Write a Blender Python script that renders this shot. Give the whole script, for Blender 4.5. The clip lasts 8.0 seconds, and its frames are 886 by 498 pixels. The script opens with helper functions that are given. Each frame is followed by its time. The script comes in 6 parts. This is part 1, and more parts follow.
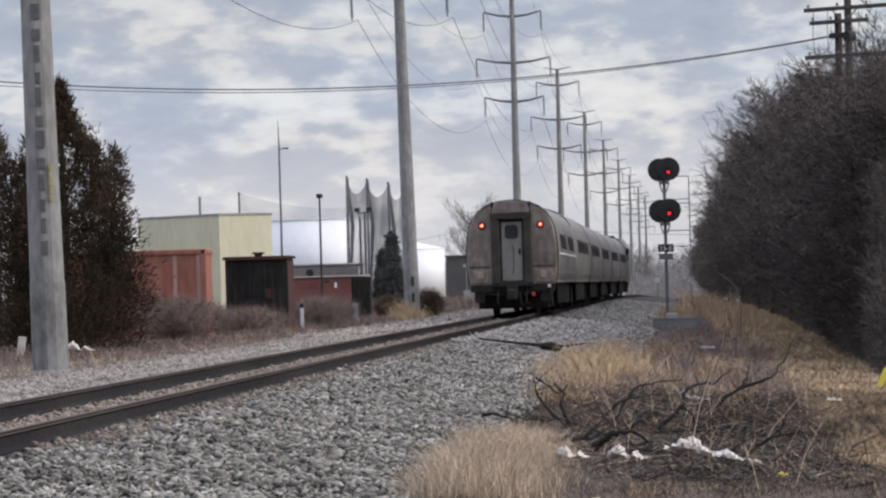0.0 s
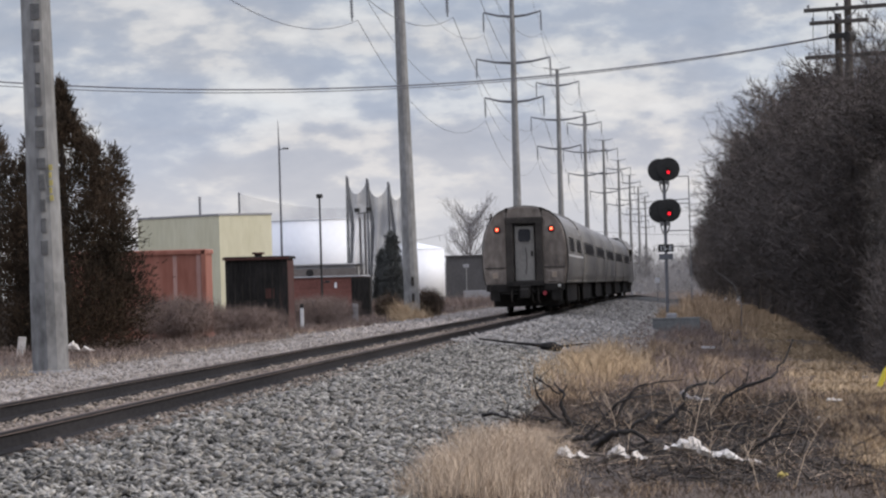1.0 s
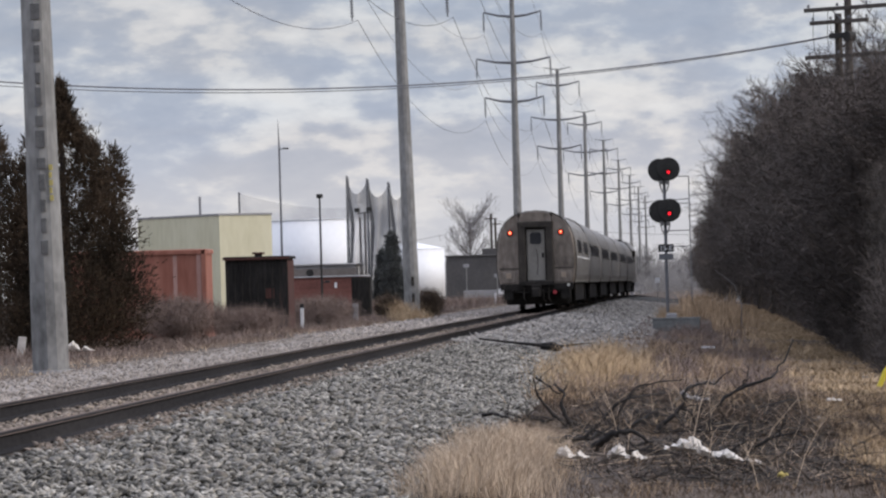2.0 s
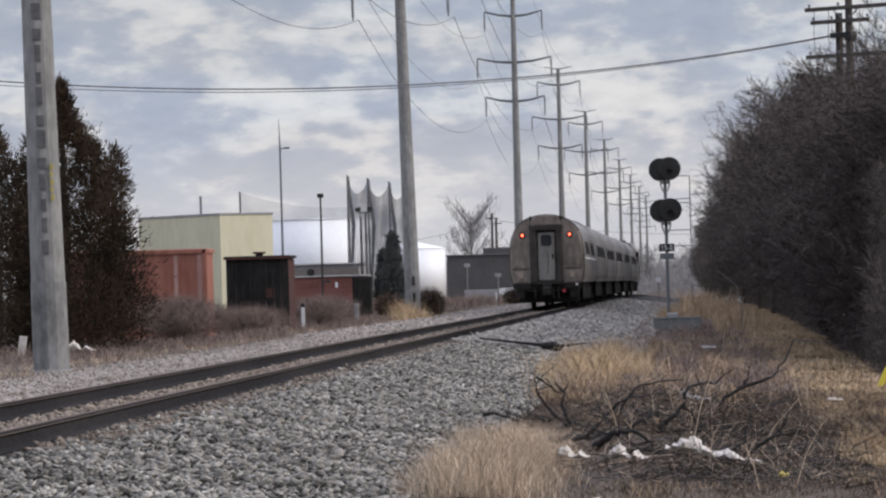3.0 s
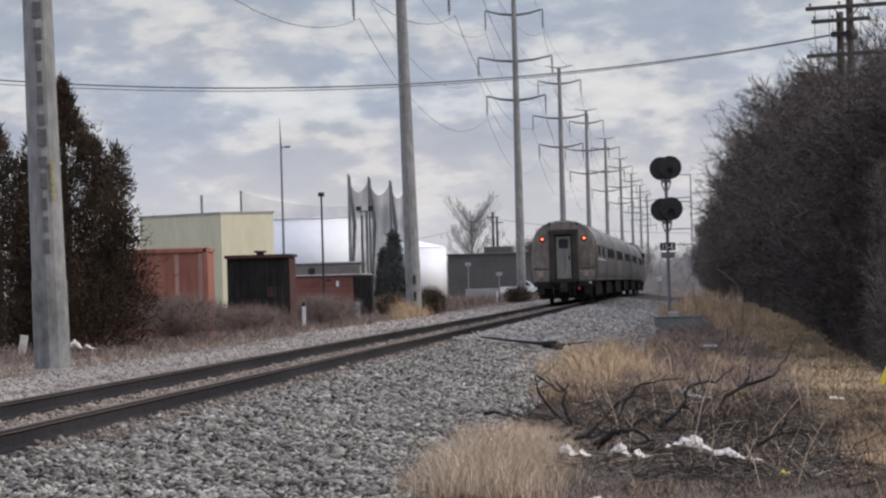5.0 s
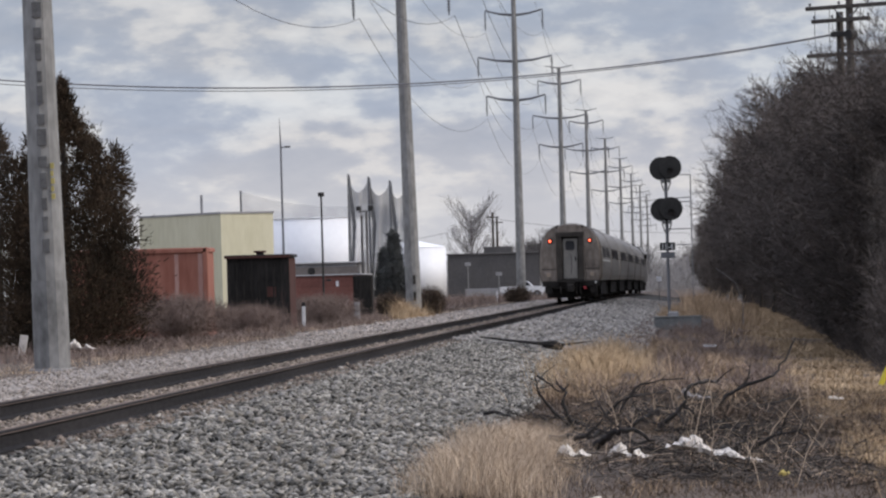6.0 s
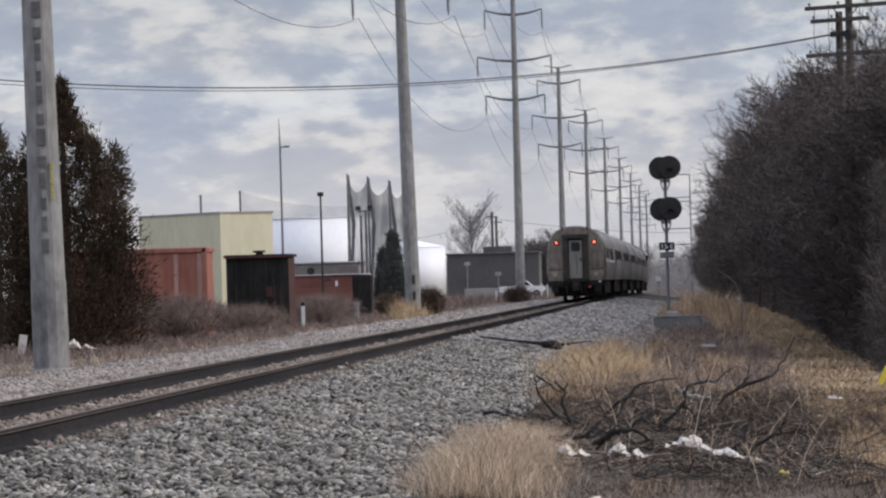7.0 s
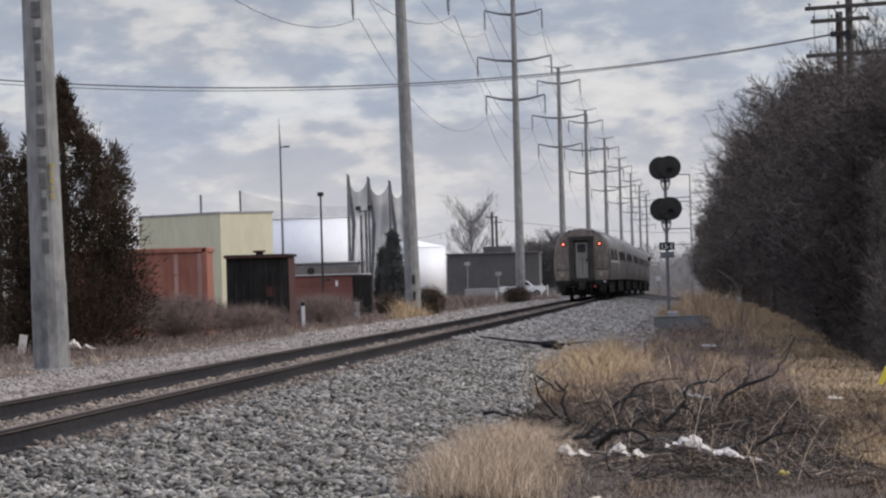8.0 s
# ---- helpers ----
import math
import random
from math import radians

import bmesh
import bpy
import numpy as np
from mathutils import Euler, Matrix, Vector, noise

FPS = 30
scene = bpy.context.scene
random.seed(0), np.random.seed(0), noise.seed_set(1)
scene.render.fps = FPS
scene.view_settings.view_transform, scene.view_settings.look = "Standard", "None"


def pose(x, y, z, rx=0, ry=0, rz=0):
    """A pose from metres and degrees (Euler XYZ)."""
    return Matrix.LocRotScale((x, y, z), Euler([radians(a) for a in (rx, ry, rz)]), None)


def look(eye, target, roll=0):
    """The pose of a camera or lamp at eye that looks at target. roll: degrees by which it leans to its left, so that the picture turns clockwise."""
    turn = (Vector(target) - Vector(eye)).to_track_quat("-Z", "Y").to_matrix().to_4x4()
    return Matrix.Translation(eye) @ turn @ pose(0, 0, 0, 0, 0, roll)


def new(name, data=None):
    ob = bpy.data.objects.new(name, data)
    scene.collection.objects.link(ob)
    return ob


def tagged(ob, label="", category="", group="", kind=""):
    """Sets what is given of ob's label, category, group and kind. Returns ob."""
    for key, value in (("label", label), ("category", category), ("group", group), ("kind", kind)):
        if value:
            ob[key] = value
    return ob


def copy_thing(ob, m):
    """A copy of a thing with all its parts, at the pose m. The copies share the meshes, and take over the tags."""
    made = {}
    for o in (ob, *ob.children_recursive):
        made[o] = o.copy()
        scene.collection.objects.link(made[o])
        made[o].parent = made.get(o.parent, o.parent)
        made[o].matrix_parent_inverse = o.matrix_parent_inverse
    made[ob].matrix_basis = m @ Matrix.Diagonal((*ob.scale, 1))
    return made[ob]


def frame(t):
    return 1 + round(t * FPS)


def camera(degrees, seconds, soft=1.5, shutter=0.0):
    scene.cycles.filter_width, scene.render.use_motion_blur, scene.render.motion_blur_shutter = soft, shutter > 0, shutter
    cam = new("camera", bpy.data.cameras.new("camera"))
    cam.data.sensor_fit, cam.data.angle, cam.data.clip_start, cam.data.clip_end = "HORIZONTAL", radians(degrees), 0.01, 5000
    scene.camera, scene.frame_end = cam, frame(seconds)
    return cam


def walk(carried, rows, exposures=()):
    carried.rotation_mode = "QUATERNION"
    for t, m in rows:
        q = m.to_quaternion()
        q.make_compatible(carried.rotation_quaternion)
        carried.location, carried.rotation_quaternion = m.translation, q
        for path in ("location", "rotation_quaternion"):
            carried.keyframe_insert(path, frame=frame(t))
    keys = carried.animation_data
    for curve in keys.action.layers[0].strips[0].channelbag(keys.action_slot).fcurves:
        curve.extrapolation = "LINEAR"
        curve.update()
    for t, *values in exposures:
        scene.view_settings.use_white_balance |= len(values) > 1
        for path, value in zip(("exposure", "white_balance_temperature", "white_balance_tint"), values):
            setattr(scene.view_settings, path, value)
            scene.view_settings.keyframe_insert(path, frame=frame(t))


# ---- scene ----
cam = camera(11.63, 8.0, soft=2.3)
EYE = (0.0, 0.0, 1.10)


def aim(dx, dy):
    """The view along the line, turned by dx, dy hundredths of a degree."""
    return look(EYE, (-56.4 - dx * 0.13, 1000.0, 9.55 + dy * 0.13), -1.6)


walk(cam, [(t, aim(a, b)) for t, a, b in (
    (0.0, 0, 0), (0.5, 0, 1.0), (1.0, 0, 0.3), (1.5, -0.2, 0.2), (3.0, 1.6, -0.6), (3.5, 2.0, -1.7), (4.0, 3.0, -2.0),
    (4.5, 3.4, -2.5), (6.0, 3.0, -2.6), (6.5, 2.8, -2.9), (7.0, 1.8, -3.0), (7.5, 1.8, -2.0), (8.0, 2.0, -3.0))],
     exposures=((0.0, 0.04, 6600, 12), (1.5, -0.02, 6600, 12), (4.0, -0.06, 6600, 12), (8.0, -0.10, 6600, 12)))

# ---- world and light ----
world = bpy.data.worlds.new("world")
scene.world = world
world.use_nodes = True
wt = world.node_tree
wt.nodes.clear()


def wnode(kind, **kw):
    n = wt.nodes.new(kind)
    for k, v in kw.items():
        n.inputs[k].default_value = v
    return n


SUN_EL, SUN_AZ = radians(29), radians(96)
sky = wt.nodes.new("ShaderNodeTexSky")
sky.sky_type, sky.sun_disc, sky.sun_elevation, sky.sun_rotation = "NISHITA", False, SUN_EL, SUN_AZ
tc = wt.nodes.new("ShaderNodeTexCoord")
mp = wt.nodes.new("ShaderNodeMapping")
mp.inputs["Scale"].default_value = (38, 38, 88)
mp.inputs["Location"].default_value = (3.1, 0.4, 0.35)
n1 = wnode("ShaderNodeTexNoise", Scale=1.0, Detail=7.0, Roughness=0.57)
mp2 = wt.nodes.new("ShaderNodeMapping")
mp2.inputs["Scale"].default_value = (17, 17, 60)
mp2.inputs["Location"].default_value = (8.3, 2.2, 1.7)
n2 = wnode("ShaderNodeTexNoise", Scale=1.0, Detail=4.0, Roughness=0.5)
mp3 = wt.nodes.new("ShaderNodeMapping")
mp3.inputs["Scale"].default_value = (95, 95, 235)
mp3.inputs["Location"].default_value = (1.7, 5.2, 0.9)
n3 = wnode("ShaderNodeTexNoise", Scale=1.0, Detail=4.0, Roughness=0.5)
blend = wt.nodes.new("ShaderNodeMixRGB")
blend.inputs["Fac"].default_value = 0.30
wt.links.new(tc.outputs["Generated"], mp3.inputs["Vector"])
wt.links.new(mp3.outputs["Vector"], n3.inputs["Vector"])
wt.links.new(n1.outputs["Fac"], blend.inputs["Color1"])
wt.links.new(n3.outputs["Fac"], blend.inputs["Color2"])
tint = wt.nodes.new("ShaderNodeValToRGB")
tint.color_ramp.elements[0].position, tint.color_ramp.elements[0].color = 0.40, (1.01, 0.99, 0.98, 1)
tint.color_ramp.elements[1].position, tint.color_ramp.elements[1].color = 0.60, (0.96, 1.0, 1.045, 1)
tinted = wt.nodes.new("ShaderNodeMixRGB")
tinted.blend_type = "MULTIPLY"
tinted.inputs["Fac"].default_value = 1.0
wt.links.new(tc.outputs["Generated"], mp2.inputs["Vector"])
wt.links.new(mp2.outputs["Vector"], n2.inputs["Vector"])
wt.links.new(n2.outputs["Fac"], tint.inputs["Fac"])
ramp = wt.nodes.new("ShaderNodeValToRGB")
els = ramp.color_ramp.elements
els[0].position, els[0].color = 0.35, (0.33, 0.38, 0.52, 1)
els[1].position, els[1].color = 0.635, (0.775, 0.78, 0.815, 1)
e = els.new(0.465)
e.color = (0.395, 0.44, 0.57, 1)
e = els.new(0.51)
e.color = (0.485, 0.52, 0.625, 1)
e = els.new(0.555)
e.color = (0.645, 0.66, 0.72, 1)
sep = wt.nodes.new("ShaderNodeSeparateXYZ")
hz = wt.nodes.new("ShaderNodeMapRange")
hz.inputs["From Min"].default_value, hz.inputs["From Max"].default_value = -0.002, 0.036
hz.inputs["To Min"].default_value, hz.inputs["To Max"].default_value = 0.9, 0.0
mixh = wt.nodes.new("ShaderNodeMixRGB")
mixh.inputs["Color2"].default_value = (0.755, 0.755, 0.785, 1)
zen = wt.nodes.new("ShaderNodeMapRange")
zen.inputs["From Min"].default_value, zen.inputs["From Max"].default_value = 0.06, 0.9
zen.inputs["To Min"].default_value, zen.inputs["To Max"].default_value = 0.88, 3.1
dusk = wt.nodes.new("ShaderNodeMapRange")
dusk.inputs["From Min"].default_value, dusk.inputs["From Max"].default_value = 0.028, 0.075
dusk.inputs["To Min"].default_value, dusk.inputs["To Max"].default_value = 1.0, 0.82
weight = wt.nodes.new("ShaderNodeMath")
weight.operation = "MULTIPLY"
bg1 = wnode("ShaderNodeBackground", Strength=0.03)
bg2 = wnode("ShaderNodeBackground", Strength=0.92)
add = wt.nodes.new("ShaderNodeAddShader")
out = wt.nodes.new("ShaderNodeOutputWorld")
for a, b in ((tc.outputs["Generated"], mp.inputs["Vector"]), (mp.outputs["Vector"], n1.inputs["Vector"]), (blend.outputs["Color"], ramp.inputs["Fac"]),
             (tc.outputs["Generated"], sep.inputs[0]), (sep.outputs["Z"], hz.inputs["Value"]), (hz.outputs["Result"], mixh.inputs["Fac"]),
             (ramp.outputs["Color"], tinted.inputs["Color1"]), (tint.outputs["Color"], tinted.inputs["Color2"]), (tinted.outputs["Color"], mixh.inputs["Color1"]), (mixh.outputs["Color"], bg2.inputs["Color"]), (sky.outputs["Color"], bg1.inputs["Color"]),
             (sep.outputs["Z"], zen.inputs["Value"]), (sep.outputs["Z"], dusk.inputs["Value"]), (zen.outputs["Result"], weight.inputs[0]), (dusk.outputs["Result"], weight.inputs[1]), (weight.outputs[0], bg2.inputs["Strength"]), (bg1.outputs[0], add.inputs[0]), (bg2.outputs[0], add.inputs[1]), (add.outputs[0], out.inputs["Surface"])):
    wt.links.new(a, b)
sun_data = bpy.data.lights.new("sun", "SUN")
sun_data.energy, sun_data.angle, sun_data.color = 2.0, radians(14), (1.0, 0.94, 0.86)
sun = new("sun", sun_data)
sun.matrix_world = look((60, -6, 34), (0, 0, 0))


# ---- materials ----
def mat(name, a, b, scale=3.0, rough=0.8, metal=0.0, bump=0.15, fine=None, stretch=(1, 1, 1), vary=0.0, island=False, c=None, spec=0.3):
    """A weathered surface: colours a and b mixed by broad and fine noise, c in patches, small relief."""
    m = bpy.data.materials.new(name)
    m.use_nodes = True
    nt = m.node_tree
    bs = nt.nodes["Principled BSDF"]
    bs.inputs["Roughness"].default_value, bs.inputs["Metallic"].default_value = rough, metal
    bs.inputs["Specular IOR Level"].default_value = spec
    co = nt.nodes.new("ShaderNodeTexCoord")
    mpn = nt.nodes.new("ShaderNodeMapping")
    mpn.inputs["Scale"].default_value = stretch
    nt.links.new(co.outputs["Object"], mpn.inputs["Vector"])
    big, sm = nt.nodes.new("ShaderNodeTexNoise"), nt.nodes.new("ShaderNodeTexNoise")
    big.inputs["Scale"].default_value, big.inputs["Detail"].default_value = scale, 4
    sm.inputs["Scale"].default_value, sm.inputs["Detail"].default_value = fine or scale * 9, 5
    mixf = nt.nodes.new("ShaderNodeMath")
    mixf.operation = "MULTIPLY_ADD"
    mixf.inputs[1].default_value = 0.5
    half = nt.nodes.new("ShaderNodeMath")
    half.operation = "MULTIPLY"
    half.inputs[1].default_value = 0.5
    rp = nt.nodes.new("ShaderNodeValToRGB")
    rp.color_ramp.elements[0].position, rp.color_ramp.elements[0].color = 0.36, (*a, 1)
    rp.color_ramp.elements[1].position, rp.color_ramp.elements[1].color = 0.62, (*b, 1)
    if c:
        el = rp.color_ramp.elements.new(0.68)
        el.color = (*c, 1)
    for s in (big, sm):
        nt.links.new(mpn.outputs[0], s.inputs["Vector"])
    nt.links.new(sm.outputs["Fac"], half.inputs[0])
    nt.links.new(big.outputs["Fac"], mixf.inputs[0])
    nt.links.new(half.outputs[0], mixf.inputs[2])
    nt.links.new(mixf.outputs[0], rp.inputs["Fac"])
    col = rp.outputs["Color"]
    if vary:
        hsv = nt.nodes.new("ShaderNodeHueSaturation")
        mr = nt.nodes.new("ShaderNodeMapRange")
        mr.inputs["To Min"].default_value, mr.inputs["To Max"].default_value = 1 - vary, 1 + vary
        if island:
            g = nt.nodes.new("ShaderNodeNewGeometry")
            nt.links.new(g.outputs["Random Per Island"], mr.inputs["Value"])
        else:
            g = nt.nodes.new("ShaderNodeObjectInfo")
            nt.links.new(g.outputs["Random"], mr.inputs["Value"])
        nt.links.new(mr.outputs[0], hsv.inputs["Value"])
        nt.links.new(col, hsv.inputs["Color"])
        col = hsv.outputs["Color"]
    nt.links.new(col, bs.inputs["Base Color"])
    if bump:
        bp = nt.nodes.new("ShaderNodeBump")
        bp.inputs["Strength"].default_value = bump
        bp.inputs["Distance"].default_value = 0.02
        nt.links.new(sm.outputs["Fac"], bp.inputs["Height"])
        nt.links.new(bp.outputs[0], bs.inputs["Normal"])
    return m


def glow(name, col, strength):
    m = mat(name, col, col, bump=0)
    bs = m.node_tree.nodes["Principled BSDF"]
    bs.inputs["Emission Color"].default_value = (*col, 1)
    bs.inputs["Emission Strength"].default_value = strength
    return m


def sheer(name, col, alpha, cell):
    """Open netting: a fine mesh of cords, mostly holes."""
    m = mat(name, col, col, bump=0)
    nt = m.node_tree
    bs = nt.nodes["Principled BSDF"]
    n = nt.nodes.new("ShaderNodeTexNoise")
    n.inputs["Scale"].default_value, n.inputs["Detail"].default_value = cell, 3
    mr = nt.nodes.new("ShaderNodeMapRange")
    mr.inputs["From Min"].default_value, mr.inputs["From Max"].default_value = 0.35, 0.65
    mr.inputs["To Min"].default_value, mr.inputs["To Max"].default_value = alpha * 0.75, alpha * 1.25
    co = nt.nodes.new("ShaderNodeTexCoord")
    nt.links.new(co.outputs["Object"], n.inputs["Vector"])
    nt.links.new(n.outputs["Fac"], mr.inputs["Value"])
    nt.links.new(mr.outputs[0], bs.inputs["Alpha"])
    return m


M_SOIL = mat("soil", (0.040, 0.030, 0.024), (0.105, 0.078, 0.058), 0.6, 0.95, bump=0.5, fine=9, c=(0.22, 0.165, 0.115))
# Dark fines, deepened in colour so gaps between the stones look shaded.
M_BALLAST = mat("ballast_bed", (0.028, 0.026, 0.023), (0.10, 0.093, 0.082), 2.0, 0.95, bump=0.8, fine=22)
M_CRIB = mat("sandy_fines", (0.19, 0.165, 0.143), (0.35, 0.31, 0.272), 1.1, 0.95, bump=0.6, fine=14)
M_STONE = mat("crushed_stone", (0.060, 0.056, 0.048), (0.300, 0.281, 0.247), 1.2, 0.9, bump=0.4, fine=40, vary=0.85, island=True)
M_STONE_W = mat("pale_grey_stone", (0.185, 0.168, 0.147), (0.335, 0.308, 0.273), 1.2, 0.9, bump=0.4, fine=40, vary=0.45, island=True)
M_STONE_T = mat("dusty_tan_stone", (0.20, 0.172, 0.148), (0.37, 0.328, 0.29), 0.5, 0.95, bump=0.4, fine=40, vary=0.4, island=True)
M_STONE_B = mat("rust_and_shade_stone", (0.085, 0.067, 0.053), (0.22, 0.178, 0.143), 1.2, 0.9, bump=0.4, fine=40, vary=0.5, island=True)
M_STONE_C = mat("sandy_crib_stone", (0.15, 0.12, 0.094), (0.32, 0.266, 0.214), 1.2, 0.9, bump=0.4, fine=40, vary=0.45, island=True)
M_MOWN = mat("mown_dry_grass", (0.26, 0.184, 0.11), (0.47, 0.345, 0.215), 0.35, 0.95, bump=0, vary=0.35, island=True)
M_GOLD = mat("golden_dead_grass", (0.30, 0.205, 0.118), (0.53, 0.39, 0.24), 0.5, 0.9, bump=0, vary=0.4, island=True)
M_SCRAP = mat("grey_fibre_scrap", (0.16, 0.15, 0.145), (0.34, 0.32, 0.31), 7, 0.9, bump=0.3)
M_NETD = mat("gathered_netting", (0.10, 0.10, 0.098), (0.17, 0.168, 0.164), 2, 0.95, bump=0.2)
M_RAIL = mat("dark_rail_steel", (0.013, 0.012, 0.0125), (0.034, 0.031, 0.031), 1.0, 0.9, 0, 0.2, fine=30, stretch=(1, 0.15, 1), spec=0.12)
M_RAILTOP = mat("worn_rail_head", (0.080, 0.053, 0.038), (0.145, 0.102, 0.076), 1.0, 0.75, 0.1, 0.05, stretch=(1, 0.1, 1))
M_TIE = mat("creosote_tie", (0.035, 0.028, 0.022), (0.09, 0.072, 0.058), 3, 0.9, vary=0.3, stretch=(0.3, 3, 3))
M_GALV = mat("weathered_steel_pole", (0.165, 0.161, 0.152), (0.285, 0.28, 0.265), 1.7, 0.85, 0.05, 0.12, fine=7, stretch=(1, 1, 0.45), c=(0.36, 0.352, 0.335))
# Stained steel, darkened further to carry the nearest pole's shaded side.
M_GALVD = mat("stained_shaded_steel_pole", (0.070, 0.068, 0.065), (0.170, 0.166, 0.160), 2.2, 0.9, 0.05, 0.12, fine=9, stretch=(1, 1, 0.4), c=(0.25, 0.245, 0.235))
# Grey of the lugs that draw the pole's shade edge.
M_LUG = mat("shade_edge_grey", (0.085, 0.083, 0.08), (0.155, 0.152, 0.146), 5, 0.9)
M_SLEEVE = mat("pale_worn_steel", (0.105, 0.103, 0.098), (0.25, 0.245, 0.235), 1.8, 0.85, 0.05, 0.12, fine=6, stretch=(1, 1, 0.6))
M_GALV2 = mat("dull_steel_arm", (0.13, 0.135, 0.14), (0.2, 0.2, 0.21), 3, 0.7, 0.2)
M_CABLE = mat("cable", (0.10, 0.10, 0.11), (0.15, 0.15, 0.16), 3, 0.6, 0.2, 0)
M_BODY = mat("grimy_stainless_end", (0.112, 0.093, 0.076), (0.275, 0.232, 0.194), 1.3, 0.6, 0.25, 0.05, fine=4, stretch=(1, 1, 0.6))
M_SIDE = mat("dusty_stainless_side", (0.182, 0.171, 0.158), (0.28, 0.266, 0.247), 0.5, 0.5, 0.3, 0.05, fine=5, stretch=(1, 0.3, 1))
M_ROOF = mat("dusty_roof", (0.30, 0.30, 0.295), (0.42, 0.415, 0.41), 0.7, 0.6, 0.15, 0.05)
M_DOOR = mat("grey_door_panel", (0.195, 0.181, 0.157), (0.30, 0.279, 0.246), 1.5, 0.6, 0.1, 0.05, stretch=(2, 1, 0.4))
M_DARK = mat("dark_underframe", (0.019, 0.0175, 0.016), (0.042, 0.038, 0.034), 2, 0.95, spec=0.08)
M_RUBBER = mat("black_diaphragm", (0.030, 0.027, 0.024), (0.070, 0.062, 0.054), 2, 0.95, spec=0.08)
M_GLASS = mat("dark_glazing", (0.022, 0.022, 0.024), (0.04, 0.04, 0.043), 2, 0.3, 0, 0, spec=0.2)
M_WHITE = mat("white_paint", (0.62, 0.61, 0.6), (0.78, 0.78, 0.77), 1.5, 0.6, 0, 0.05)
M_RED = glow("red_tail_lens", (1.0, 0.04, 0.015), 1.1)
M_BULB = glow("lamp_core", (1.0, 0.26, 0.12), 4.0)
M_REDDIM = mat("red_reflector", (0.35, 0.04, 0.05), (0.45, 0.06, 0.07), 8, 0.3, bump=0)
M_SIGRED = glow("red_signal_lens", (1.0, 0.02, 0.04), 1.6)
M_MARK = mat("dull_amber_plate", (0.26, 0.20, 0.15), (0.38, 0.31, 0.24), 8, 0.5, bump=0)
M_LAMP = mat("pale_lamp_glass", (0.55, 0.55, 0.5), (0.68, 0.67, 0.6), 8, 0.2, bump=0, spec=0.5)
M_BLACK = mat("matt_black_paint", (0.019, 0.018, 0.0165), (0.036, 0.035, 0.032), 3, 0.75)
M_BARK = mat("grey_brown_bark", (0.032, 0.027, 0.023), (0.085, 0.072, 0.062), 5, 0.95, bump=0.5, stretch=(1, 1, 0.3))
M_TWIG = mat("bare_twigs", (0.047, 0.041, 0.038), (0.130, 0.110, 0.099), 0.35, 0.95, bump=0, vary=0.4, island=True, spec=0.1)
# Hedgerow twig colour lightened to paint haze onto the farther trees.
M_TWIG_HAZE = mat("hazed_brown_twigs", (0.062, 0.054, 0.049), (0.155, 0.131, 0.116), 0.35, 0.95, bump=0, vary=0.35, island=True, spec=0.1)
M_DKTWIG = mat("dark_brambles", (0.034, 0.030, 0.027), (0.080, 0.069, 0.06), 1.0, 0.95, bump=0, vary=0.45, island=True)
M_TWIGG = mat("grey_twigs", (0.17, 0.16, 0.155), (0.25, 0.235, 0.23), 1.0, 0.95, bump=0, vary=0.3, island=True)
M_TWIGD = mat("brown_grey_twigs", (0.085, 0.078, 0.074), (0.15, 0.138, 0.13), 1.0, 0.95, bump=0, vary=0.3, island=True)
M_CEDAR = mat("cedar_foliage", (0.026, 0.023, 0.017), (0.090, 0.062, 0.041), 0.6, 0.95, bump=0, vary=0.35, island=True, c=(0.075, 0.066, 0.042), spec=0.1, fine=2.2)
# Evergreen greyed and lightened: distance haze is painted into the base colour.
M_FIR = mat("hazed_evergreen", (0.080, 0.083, 0.079), (0.135, 0.138, 0.13), 0.8, 0.9, bump=0, vary=0.3, island=True)
M_GRASS = mat("dry_grass", (0.325, 0.242, 0.168), (0.56, 0.44, 0.32), 0.5, 0.9, bump=0, vary=0.4, island=True)
M_TANW = mat("rusty_tan_weeds", (0.25, 0.172, 0.106), (0.50, 0.36, 0.23), 0.4, 0.95, bump=0, vary=0.45, island=True)
M_TANK = mat("white_tank_enamel", (0.82, 0.82, 0.82), (0.88, 0.88, 0.875), 0.2, 0.5, 0, 0.02)
M_BRAMBLE = mat("pale_brambles", (0.125, 0.092, 0.077), (0.245, 0.182, 0.152), 0.4, 0.95, bump=0, vary=0.4, island=True)
M_WEED = mat("brown_weeds", (0.040, 0.029, 0.022), (0.125, 0.088, 0.061), 0.9, 0.95, bump=0, vary=0.6, island=True)
M_RUST = mat("faded_red_steel", (0.22, 0.080, 0.054), (0.35, 0.152, 0.108), 0.55, 0.75, 0, 0.1, fine=3.5, stretch=(1, 1, 0.22), c=(0.42, 0.28, 0.24))
M_FADED = mat("faded_pink_paint", (0.30, 0.155, 0.122), (0.42, 0.27, 0.23), 1.2, 0.8, 0, 0.1, stretch=(3, 1, 0.3))
M_CREAM = mat("cream_cladding", (0.55, 0.515, 0.355), (0.64, 0.605, 0.44), 0.25, 0.7, 0, 0.05, stretch=(1, 1, 0.3))
M_HUT = mat("black_hut_steel", (0.012, 0.011, 0.010), (0.034, 0.031, 0.028), 0.9, 0.8, 0, 0.1, stretch=(2, 2, 0.3), c=(0.055, 0.036, 0.03), spec=0.1)
M_HUTS = mat("rusted_hut_side", (0.05, 0.022, 0.017), (0.09, 0.038, 0.029), 1, 0.85)
